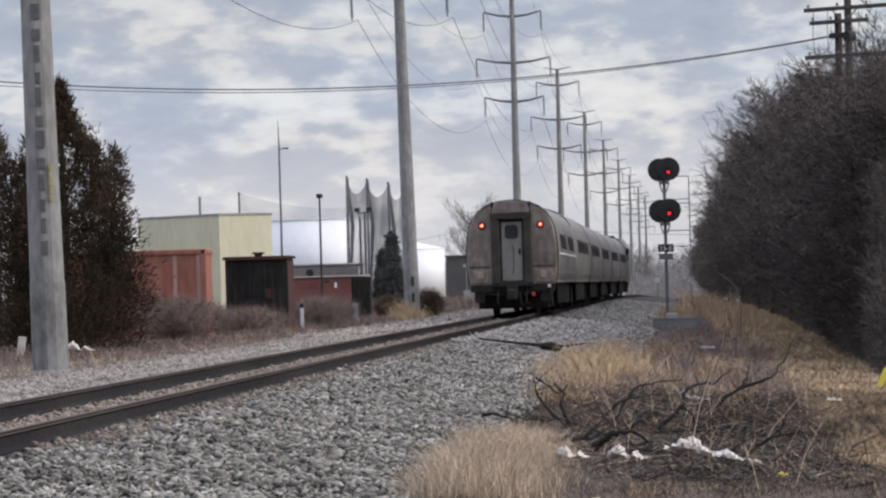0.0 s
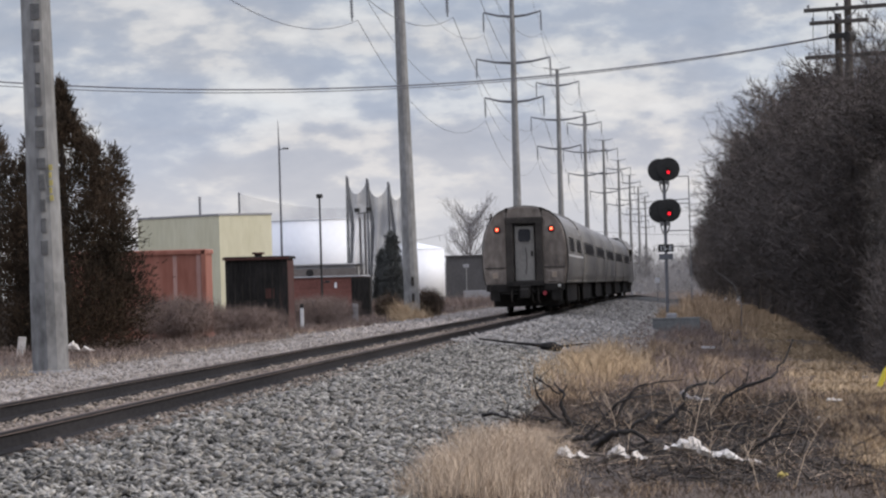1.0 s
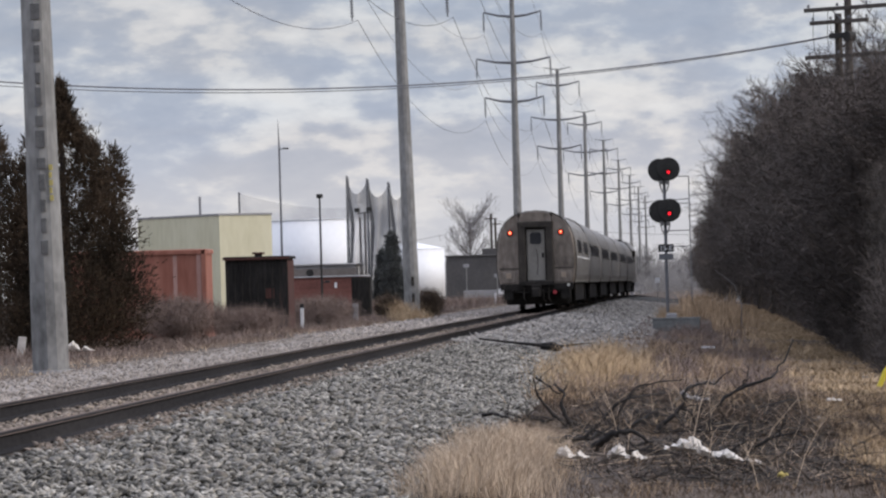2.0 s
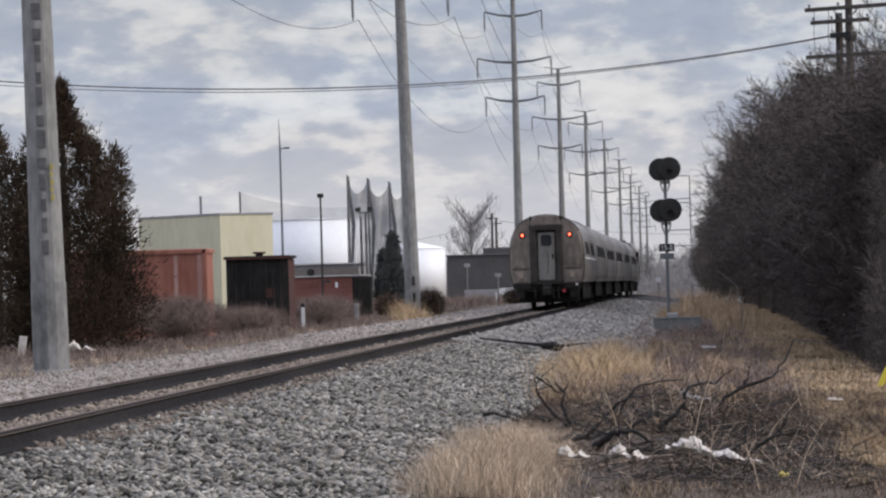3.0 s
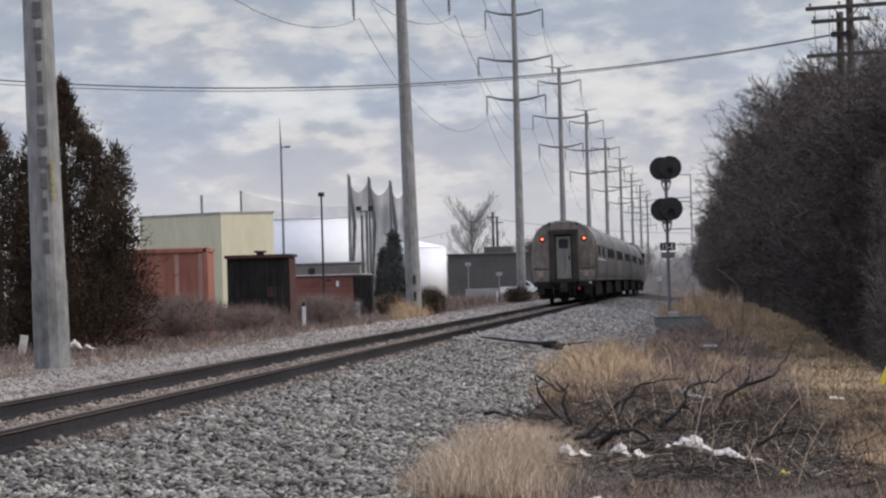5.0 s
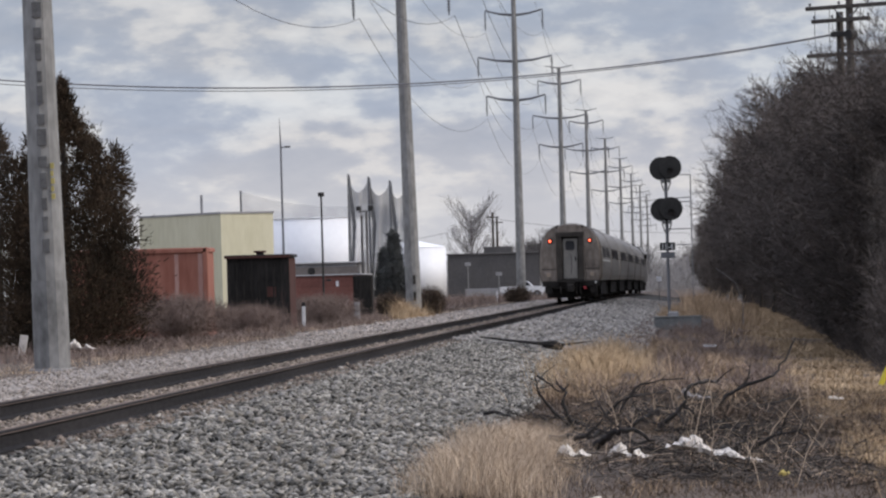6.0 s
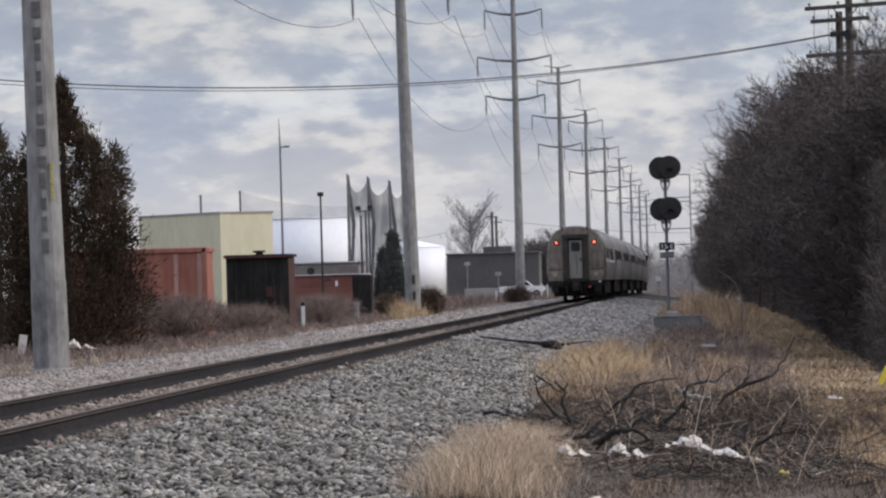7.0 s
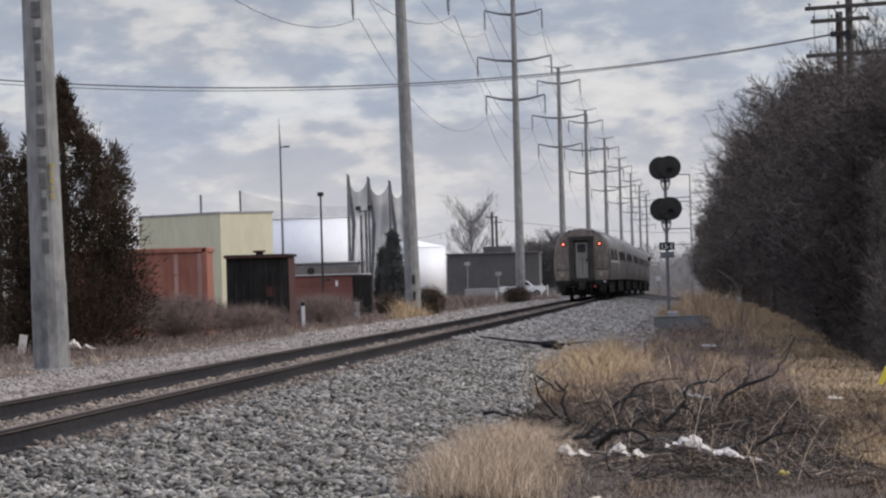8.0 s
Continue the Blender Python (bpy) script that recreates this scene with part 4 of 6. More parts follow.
def build_left_plants():
    cone_tree("cedar_tree", "tall dense brown-green cedar tree behind the steel pole", pose(-16.15, 112, -0.4), 3, 6.95, 1.98, 260000, M_CEDAR, (0.036, 0.019), skirt=0.04, clumps=420,
              shape=((0, 0.12, 0.36, 0.51, 0.64, 0.71, 0.80, 0.86, 0.94, 1.0), (0.80, 0.92, 0.86, 0.87, 0.80, 0.68, 0.42, 0.22, 0.09, 0.02)))
    cone_tree("cedar_tree", "sparse cedar tree at the edge of the yard", pose(-18.6, 116, -0.4), 4, 6.0, 1.7, 17000, M_CEDAR, (0.07, 0.022), low=0.4, skirt=0.03)
    cone_tree("evergreen_tree", "dark evergreen tree before the range netting", pose(-23.6, 346, -0.4), 5, 5.5, 0.85, 45000, M_FIR, (0.13, 0.05), full=0.9)
    cone_tree("evergreen_tree", "dark evergreen tree before the range netting", pose(-24.4, 347, -0.4), 6, 4.1, 0.75, 30000, M_FIR, (0.13, 0.05), full=0.9)
    bare_tree("bare_tree", "tall leafless grey tree behind the dark building", pose(-33.2, 660, -0.6), 21, 14.4, 9.6, 1100, M_TWIGG, (0.42, 0.022), "", 0.24, 0.12, 36, 9, 0.3, 1.5)
    shrub("shrub", "dark rounded shrub beside the track", pose(-12.0, 300, -0.4), 31, 1.7, 1.15, 2400, M_WEED, (0.45, 0.026))
    shrub("shrub", "dark brown shrub beside the steel pole", pose(-12.3, 205, -0.4), 32, 1.25, 1.35, 4000, M_WEED, (0.4, 0.022))
    shrub("shrub", "reddish brown leafless shrub in dry grass", pose(-13.9, 200, -0.4), 33, 1.2, 1.2, 3000, M_WEED, (0.3, 0.02))
    shrub("shrub", "tangled brown bramble before the red container", pose(-15.6, 132, -0.4), 34, 2.9, 1.5, 16000, M_BRAMBLE, (0.3, 0.008))
    shrub("shrub", "low brown bramble beside the black hut", pose(-17.4, 150, -0.4), 35, 2.6, 1.0, 8000, M_BRAMBLE, (0.3, 0.009))
    shrub("shrub", "brown weeds at the foot of the black hut", pose(-15.2, 149, -0.4), 36, 3.0, 1.0, 11000, M_BRAMBLE, (0.3, 0.008))
    shrub("shrub", "brown bramble along the yard fence line", pose(-14.6, 172, -0.4), 37, 3.0, 1.35, 8000, M_BRAMBLE, (0.3, 0.009))
    shrub("shrub", "brown bramble along the yard fence line", pose(-16.3, 188, -0.4), 38, 2.4, 1.1, 7000, M_BRAMBLE, (0.3, 0.009))
    for q, (x, y, h) in enumerate(((-21.5, 705, 9.8), (-18.5, 690, 8.4), (-24.5, 720, 8.6), (-23.0, 700, 7.0), (-20.0, 695, 7.2))):
        bare_tree("bare_tree", "grey-brown leafless tree beyond the yard", pose(x, y, -0.9), 90 + q, h, 5.0, 900, M_TWIGD, (0.6, 0.045), "yard trees", 0.2, 0.02, 34, 14, 0.8)
    rng = np.random.default_rng(5)
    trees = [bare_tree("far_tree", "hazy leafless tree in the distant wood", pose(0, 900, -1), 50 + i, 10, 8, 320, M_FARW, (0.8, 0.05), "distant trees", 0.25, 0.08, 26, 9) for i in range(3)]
    n = 75000
    yy = rng.uniform(760, 1150, n)
    xx = rng.uniform(-75, 22, n)
    top = 4.5 + 2.6 * np.sin(xx * 0.21 + 1.0) + 1.6 * np.sin(xx * 0.53 + yy * 0.02)
    c = np.stack([xx, yy, -1.5 + np.clip(top, 2.5, 9) * rng.random(n) ** 0.8], 1)
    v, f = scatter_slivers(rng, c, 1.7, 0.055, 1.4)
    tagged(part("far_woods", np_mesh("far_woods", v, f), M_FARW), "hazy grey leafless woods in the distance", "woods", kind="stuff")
    i = 0
    for x, y, s in [(-40 + 3.6 * q + rng.normal(0, 1), 860 + rng.uniform(0, 260), rng.uniform(0.6, 1.05)) for q in range(30)]:
        m = pose(x, y, -1.5, 0, 0, rng.uniform(0, 360))
        if i < 3:
            trees[i].matrix_basis = m
        else:
            c = copy_thing(trees[i % 3], m)
            c.scale = (s, s, s)
        i += 1


# ---- the yard beyond the track ----
def build_yard():
    t = thing("shipping_container", "faded red corrugated steel container in the weeds", "container", pose(-15.6, 140, -0.42))
    part("body", Geo().box(-6.0, -0.05, 0.0, 2.4, 0.12, 2.86), M_RUST, t)
    for i in range(20):
        part("rib", Geo().box(-5.9 + i * 0.3, -5.75 + i * 0.3, -0.006, 0.0, 0.25, 2.72), M_RUST, t)
    for x, w, z0 in ((-1.06, 0.13, 1.0), (-0.30, 0.16, 0.9)):
        part("faded_streak", Geo().box(x, x + w, -0.011, -0.006, z0, 2.74), M_FADED, t, "pale faded streak")
    part("top_rail", Geo().bev(-6.05, 0, -0.06, 2.46, 2.78, 2.93, 0.03), M_RUST, t)
    part("bottom_rail", Geo().bev(-6.05, 0, -0.06, 2.46, 0.02, 0.18, 0.02), M_RUST, t)
    for x in (-6.05, -0.14):
        part("corner_post", Geo().bev(x, x + 0.16, -0.06, 0.1, 0.0, 2.93, 0.02), M_RUST, t)

    t = thing("equipment_hut", "black steel trackside hut with a round roof vent", "hut", pose(-15.45, 155, -0.42))
    part("body", Geo().box(-1.12, 1.10, 0, 2.4, 0.1, 2.66), M_HUT, t)
    part("side_panel", Geo().box(1.10, 1.125, 0.02, 2.38, 0.1, 2.6), M_HUTS, t, "rusty red-brown side panel")
    for i in range(9):
        part("rib", Geo().bev(-1.1 + i * 0.27, -1.04 + i * 0.27, -0.03, 0.0, 0.12, 2.62, 0.01), M_HUT, t)
    part("rust_patch", Geo().box(0.28, 0.62, -0.006, 0.0, 1.25, 1.6), M_HUTS, t, "rust-red bare patch")
    part("roof", Geo().bev(-1.2, 1.2, -0.1, 2.5, 2.66, 2.76, 0.03), M_HUT, t, "dark flat roof")
    part("roof_edge", Geo().box(-1.19, 1.19, -0.125, -0.10, 2.64, 2.72), M_HUTS, t, "rusty brown roof edge")
    v = part("roof_vent", Geo().tube([(0, 0.9, 2.7), (0, 0.9, 2.84)], 0.14, 12), M_HUT, t)
    part("vent_cap", Geo().disc((0, 0.9, 2.84), 0.23, 0.07, 16, "z"), M_HUTS, v)
    part("skid", Geo().bev(-1.15, -0.9, 0, 2.4, 0, 0.12).bev(0.9, 1.15, 0, 2.4, 0, 0.12), M_DARK, t)

    t = thing("cream_building", "plain cream metal-clad industrial building with a flat roof", "building", pose(-32.4, 300, -0.6))
    q = math.radians(38)
    ux, uy = math.cos(q), math.sin(q)
    def slab(a0, a1, b0, b1, z0, z1):
        ring = lambda z: [(a * ux - b * uy, a * uy + b * ux, z) for a, b in ((a0, b0), (a1, b0), (a1, b1), (a0, b1))]
        return Geo().loft([ring(z0), ring(z1)])
    part("wall", slab(0, 4.3, 0, 11, 0, 7.0), M_CREAM, t, "cream vertical cladding")
    part("roof", slab(-0.05, 4.35, -0.05, 11.05, 7.0, 7.14), M_GREYW, t)
    part("pipe", slab(0.3, 0.42, 3, 3.12, 7.1, 8.4), M_GALV2, t)
    for i in range(22):
        part("cladding_seam", slab(-0.004, 0.0, 0.5 * i, 0.5 * i + 0.05, 0, 7.0), M_CREAM, t)
    for i in range(9):
        part("cladding_seam", slab(0.48 * i, 0.48 * i + 0.05, -0.004, 0.0, 0, 7.0), M_CREAM, t)

    t = thing("brick_building", "low red brick building with a flat roof", "building", pose(-22.2, 258, -0.5))
    part("wall", Geo().box(-1.9, 2.6, 0, 8, 0, 2.3), M_BRICK, t, "red brick wall")
    part("roof", Geo().bev(-2.0, 2.7, -0.1, 8.1, 2.3, 2.38, 0.03), M_GREYW, t)
    part("window", Geo().box(1.12, 1.27, -0.02, 0.05, 1.65, 1.98), M_WHITE, t, "small pale window")
    for r in range(17):
        part("brick_course", Geo().box(-1.9, 2.6, -0.008, 0.0, 0.135 * r + 0.01, 0.135 * r + 0.115), M_BRICK, t)

    t = thing("grey_building", "low grey block building with a round wall fan", "building", pose(-32, 345, -0.6))
    part("wall", Geo().box(-4.4, 5.5, 0, 9, 0, 3.6), M_GREYW, t)
    part("roof", Geo().bev(-4.6, 5.7, -0.2, 9.2, 3.6, 3.72, 0.05), M_GREYW, t)
    part("fascia", Geo().box(-4.5, 5.6, -0.12, 0, 2.6, 3.35), M_FASCIA, t, "brown fascia band")
    part("wall_fan", Geo().disc((1.9, -0.22, 3.02), 0.3, 0.12, 20), M_BLACK, t, "round dark wall fan")

    for x, y, r, h, peak in ((-41.0, 480, 6.4, 9.3, 0.2), (-34.4, 540, 4.1, 6.3, 1.0)):
        t = thing("storage_tank", "large white cylindrical storage tank with a shallow roof", "storage tank", pose(x, y, -0.6), "storage tanks")
        k = 48
        ring = lambda rr, z: [(math.cos(6.28318 * i / k) * rr, math.sin(6.28318 * i / k) * rr, z) for i in range(k)]
        part("shell", Geo().loft([ring(r, 0), ring(r, h)]), M_TANK, t, "", True)
        part("roof", Geo().loft([ring(r * 1.01, h), ring(r * 1.01, h + 0.06), ring(r * 0.5, h + peak * 0.55), ring(0.05, h + peak)]), M_TANK, t)

    # range netting
    tops = [(-27.39, 10.2), (-25.76, 9.95), (-24.05, 9.6), (-22.7, 9.4)]
    t = thing("range_net", "tall grey driving range netting sagging between poles", "net", pose(0, 350, -0.5))
    for i, (x, z) in enumerate(tops):
        part("net_pole", Geo().tube([(x, 0, -0.3), (x, 0, z + 0.5)], [0.17 if i == 0 else 0.10, 0.07], 8), M_GALV if i == 0 else M_GALV2, t)
        part("gathered_net", Geo().tube([(x + 0.12, -0.05, z + 0.4), (x + 0.22, -0.05, z * 0.85), (x + 0.42, -0.05, z * 0.65), (x + 0.3, -0.05, z * 0.45), (x + 0.15, -0.05, z * 0.2), (x + 0.1, -0.05, 0.1)], [0.04, 0.10, 0.16, 0.13, 0.08, 0.06], 7), M_NETD, t, "dark gathered folds of netting")
        if i < 3:
            x2, z2 = tops[i + 1]
            g = Geo()
            m, rr = 10, 8
            for a in range(m + 1):
                for b in range(rr + 1):
                    q = a / m
                    top = z + (z2 - z) * q + 0.4 - 1.5 * (4 * q * (1 - q)) ** 0.8 * (1 - 0.3 * q)
                    g.v.append((x + (x2 - x) * q, 0.25 * math.sin(q * 9 + b * 0.4), top * (1 - b / rr)))
            g.f = [(a * (rr + 1) + b, (a + 1) * (rr + 1) + b, (a + 1) * (rr + 1) + b + 1, a * (rr + 1) + b + 1) for a in range(m) for b in range(rr)]
            part("net_panel", g, M_NET, t, "sheer grey net panel", True)
    t = thing("range_net", "distant pale netting behind the tanks", "net", pose(0, 560, -0.5))
    g = Geo()
    for a in range(13):
        q = a / 12
        x = -57.8 + 15.5 * q
        g.v += [(x, 0, 14.3 - 2.2 * q - 1.6 * q * (1 - q) * 2), (x, 0, 6.0)]
    g.f = [(2 * a, 2 * a + 2, 2 * a + 3, 2 * a + 1) for a in range(12)]
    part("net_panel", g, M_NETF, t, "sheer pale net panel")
    for x, z in ((-57.8, 14.4), (-42.3, 12.2)):
        part("net_pole", Geo().tube([(x, 0, -0.3), (x, 0, z)], 0.13, 8), M_GALV2, t)

    # lamps and masts
    def lamp_post(x, y, h, r=0.06):
        t = thing("yard_lamp", "slim black yard lamp post with a small round head", "lamp post", pose(x, y, -0.5), "yard lamps")
        part("post", Geo().tube([(0, 0, -0.1), (0, 0, h)], [r, r * 0.8], 8), M_BLACK, t)
        part("lamp_head", Geo().disc((0, 0, h - 0.12), 0.17, 0.22, 14, "z"), M_BLACK, t)
        part("bracket", Geo().tube([(0, 0, 1.95), (0.3, 0, 2.0)], 0.03, 6).bev(0.2, 0.42, -0.08, 0.08, 1.93, 2.05, 0.02), M_BLACK, t)
    lamp_post(-19.46, 230, 6.55)
    t = thing("floodlight_pole", "tall thin grey mast with one small lamp arm", "lamp post", pose(-30.9, 330, -0.5))
    part("mast", Geo().tube([(0, 0, -0.1), (0, 0, 12.4), (-0.05, 0, 14.6)], [0.1, 0.07, 0.015], 8), M_GALV2, t)
    part("lamp_arm", Geo().tube([(0, 0, 12.35), (0.65, 0, 12.4)], 0.04, 6).bev(0.3, 0.72, -0.1, 0.1, 12.33, 12.45, 0.02), M_BLACK, t)
    t = thing("floodlight_pole", "pair of dark floodlight posts with clustered heads", "lamp post", pose(-22.4, 300, -0.5))
    for x in (-0.22, 0.12):
        part("post", Geo().tube([(x, 0, -0.1), (x, 0, 6.7 + x)], 0.075, 8), M_DKWALL, t)
    for x, z in ((-0.4, 6.85), (0.42, 6.9)):
        part("floodlight", Geo().bev(x - 0.18, x + 0.18, -0.15, 0.15, z, z + 0.3, 0.06), M_BLACK, t)
    part("crossbar", Geo().tube([(-0.45, 0, 6.75), (0.55, 0, 6.85)], 0.04, 6), M_BLACK, t)

    t = thing("marker_post", "slim white trackside marker post with a dark top", "post", pose(-14.3, 160, -0.42))
    part("post", Geo().bev(-0.06, 0.06, -0.05, 0.05, 0, 0.85, 0.01), M_WHITE, t)
    part("cap", Geo().bev(-0.063, 0.063, -0.053, 0.053, 0.85, 1.0, 0.01), M_BLACK, t)
    t = thing("marker_post", "short grey concrete stub post in the weeds", "post", pose(-14.25, 185, -0.42))
    part("post", Geo().bev(-0.12, 0.12, -0.1, 0.1, 0, 0.87, 0.03), M_GREYW, t)
    for x, y, h in ((-14.2, 318, 0.95), (-16.4, 480, 1.3), (-13.8, 420, 1.2)):
        t = thing("marker_post", "short pale post beside the track", "post", pose(x, y, -0.5), "pale posts")
        part("post", Geo().bev(-0.07, 0.07, -0.07, 0.07, 0, h, 0.02), M_WHITE, t)
    t = thing("steel_cabinet", "dark steel trackside cabinet", "cabinet", pose(-15.5, 205, -0.42))
    part("body", Geo().bev(-0.45, 0.45, 0, 0.8, 0.08, 2.05, 0.03), M_HUT, t)
    part("door", Geo().bev(-0.4, 0.4, -0.03, 0.0, 0.2, 1.95, 0.01), M_HUT, t)
    part("plinth", Geo().bev(-0.5, 0.5, -0.05, 0.85, -0.05, 0.08, 0.02), M_GREYW, t)

    t = thing("dark_building", "long dark grey flat-roofed building", "building", pose(-29, 620, -0.7))
    part("wall", Geo().box(-5.6, 7.5, 0, 12, 0, 5.9), M_DKWALL, t)
    part("roof", Geo().bev(-5.8, 7.7, -0.2, 12.2, 5.9, 6.1, 0.05), M_DKWALL, t)
    part("roof_unit", Geo().bev(-0.5, 3.6, 2, 5, 6.1, 7.0, 0.1), M_DKWALL, t)
    for i in range(5):
        part("pilaster", Geo().box(-5.5 + i * 2.6, -5.2 + i * 2.6, -0.05, 0, 0, 5.9), M_DKWALL, t)
    t = thing("retaining_wall", "low pale concrete wall before the dark building", "wall", pose(-26.5, 560, -0.6))
    part("wall", Geo().bev(-2.6, 3.4, 0, 0.4, 0, 1.0, 0.04), M_GREYW, t)
    for x, y, h in ((-34.2, 590, 5.0), (-30.2, 590, 4.4), (-24.7, 560, 2.9)):
        t = thing("sign_post", "small pale sign on a thin grey post", "sign", pose(x, y, -0.6), "yard signs")
        part("post", Geo().tube([(0, 0, 0), (0, 0, h)], 0.07, 6), M_GALV, t)
        part("board", Geo().bev(-0.4, 0.4, -0.06, 0.0, h - 0.3, h + 0.15, 0.03), M_GREYW, t)
    for x, h in ((-28.9, 12.2), (-28.3, 11.4)):
        t = thing("utility_pole", "distant dark timber utility pole with a crossarm", "utility pole", pose(x, 640, -0.7), "distant utility poles")
        part("shaft", Geo().tube([(0, 0, -0.2), (0, 0, h)], [0.22, 0.16], 8), M_WOOD, t)
        part("crossarm", Geo().bev(-0.9, 0.9, -0.08, 0.08, h - 0.8, h - 0.65, 0.02), M_WOOD, t)
    t = thing("distribution_line", "thin distant cable strung across behind the yard", "power line")
    g = Geo()
    g.tube([(-28 + 60 * q / 14, 640 + q * 6, 10.4 - 2.4 * 4 * (q / 14) * (1 - q / 14)) for q in range(15)], 0.03, 4, False)
    part("cable", g, M_CABLE, t)
    t = thing("distribution_line", "thin distant cable sagging towards the tanks", "power line")
    part("cable", Geo().tube([(-28 - 30 * q / 14, 640 - q * 8, 10.6 - 3.5 * (q / 14) - 2.2 * 4 * (q / 14) * (1 - q / 14)) for q in range(15)], 0.03, 4, False), M_CABLE, t)
    t = thing("track_sign", "small pale square sign on a short post beside the track", "sign", pose(-2.2, 300, -0.75))
    part("post", Geo().tube([(0, 0, 0), (0, 0, 1.95)], 0.03, 6), M_GALV2, t)
    part("board", Geo().bev(-0.17, 0.17, -0.05, -0.02, 1.65, 1.98, 0.01), M_WHITE, t)
    build_pickup()


def build_pickup():
    t = thing("pickup_truck", "white pickup truck parked in the yard", "pickup truck", pose(-19.3, 500, -0.55))
    prof = [(-2.6, 0.5), (2.6, 0.5), (2.65, 0.95), (2.5, 1.1), (1.2, 1.18), (0.55, 1.75), (-0.5, 1.78), (-0.75, 1.2), (-2.6, 1.15)]
    body = part("body", Geo().loft([[(x, y, z) for x, z in prof] for y in (-0.9, 0.9)]), M_WHITE, t, "white body")
    part("window", Geo().loft([[(x, y, z) for x, z in ((1.0, 1.22), (0.5, 1.68), (-0.42, 1.7), (-0.6, 1.22))] for y in (-0.92, 0.92)]), M_GLASS, body)
    part("bumper", Geo().bev(2.55, 2.75, -0.9, 0.9, 0.42, 0.65, 0.03), M_DARK, t)
    for x in (-1.65, 1.65):
        for y in (-0.92, 0.7):
            w = part("wheel", Geo().disc((x, y, 0.36), 0.37, 0.24, 20), M_RUBBER, t)
            part("rim", Geo().disc((x, y - 0.01, 0.36), 0.2, 0.26, 14), M_GALV2, w)


# ---- timber pole behind the hedge and the crossing cables ----
def build_timber_pole():
    t = thing("utility_pole", "old timber double utility pole with crossarms above the hedgerow", "utility pole", pose(6.2, 165, -1.0, 0, 0, -35))
    for x, h in ((0.08, 13.2), (-0.50, 12.0)):
        part("shaft", Geo().tube([(x, 0.2 * (x < 0), -0.3), (x, 0.2 * (x < 0), h)], [0.2, 0.14], 10), M_WOOD, t)
    for z, a, b in ((12.1, -1.8, 2.4), (11.6, -1.55, 1.05), (10.3, -1.8, 2.4)):
        arm = part("crossarm", Geo().bev(a, b, -0.18, -0.04, z, z + 0.15, 0.01), M_WOOD, t)
        for q in range(4):
            x = a + (b - a) * (0.04 + 0.31 * q)
            part("insulator", Geo().tube([(x, -0.1, z + 0.12), (x, -0.1, z + 0.2)], 0.02, 6).disc((x, -0.1, z + 0.18), 0.05, 0.1, 10, "z"), M_GALV2, arm)
    for s in (-1, 1):
        part("brace", Geo().tube([(0, -0.1, 11.6), (s * 0.7, -0.1, 12.25)], 0.025, 6), M_GALV2, t)
    part("dead_end_clamp", Geo().bev(-0.75, 0.2, -0.12, 0.05, 11.05, 11.25, 0.03).disc((0.12, -0.2, 11.1), 0.2, 0.4, 12), M_BLACK, t, "black cable clamp")
    for x in (-1.4, -0.75, 0.65):
        part("jumper", Geo().tube([(x, -0.1, 12.25), (x - 0.02, -0.15, 11.2), (x, -0.1, 10.6)], 0.012, 5), M_BLACK, t)
    for dz, r, tail in ((0.0, 0.026, 0.0), (-0.035, 0.016, -0.08)):
        c = thing("crossing_cable", "dark overhead cable crossing above the railway", "power line", group="crossing cables")
        pts = []
        for i in range(41):
            q = i / 40
            x = 5.5 - 34 * q
            pts.append((x, 165 - 18 * q, 10.12 + dz + tail * q * 1.5 - 1.05 * q - 1.28 * 4 * q * (1 - q)))
        part("cable", Geo().tube(pts, r, 5, False), M_CABLE, c)


# ---- loose stone, grass and litter ----
def stone_mesh(name, rng, x, y, z, size):
    """Angular stones: squashed octahedra with shifted corners."""
    n = len(x)
    base = np.array([(1, 0, 0), (0, 1, 0), (-1, 0, 0), (0, -1, 0), (0, 0, 1), (0, 0, -1), (0.6, 0.6, 0.55), (-0.6, -0.6, 0.5)])
    tri = np.array([(0, 6, 4), (6, 1, 4), (1, 2, 4), (2, 7, 4), (7, 3, 4), (3, 0, 4), (0, 1, 6), (2, 3, 7), (1, 0, 5), (2, 1, 5), (3, 2, 5), (0, 3, 5)])
    v = base[None] * (1 + rng.normal(0, 0.22, (n, 8, 1))) + rng.normal(0, 0.16, (n, 8, 3))
    v *= np.stack([rng.uniform(0.75, 1.5, n), rng.uniform(0.75, 1.5, n), rng.uniform(0.4, 0.85, n)], 1)[:, None] * size[:, None, None]
    a = rng.uniform(0, 6.28, n)
    ca, sa = np.cos(a)[:, None], np.sin(a)[:, None]
    vx, vy = v[..., 0] * ca - v[..., 1] * sa, v[..., 0] * sa + v[..., 1] * ca
    t = rng.normal(0, 0.35, (n, 1))
    v = np.stack([vx, vy, v[..., 2] + vx * t], -1) + np.stack([x, y, z], 1)[:, None]
    f = (tri[None] + 8 * np.arange(n)[:, None, None]).reshape(-1, 3)
    return np_mesh(name, v.reshape(-1, 3), f)


def lie_many(u):
    return np.interp(u, [-400, -14, -5.6, -3.6, -1.5, 1.6, 3.8, 6.0, 10.5, 400], [-0.9, -0.42, -0.36, -0.30, -0.20, -0.20, -0.50, -0.70, -0.90, -1.2])


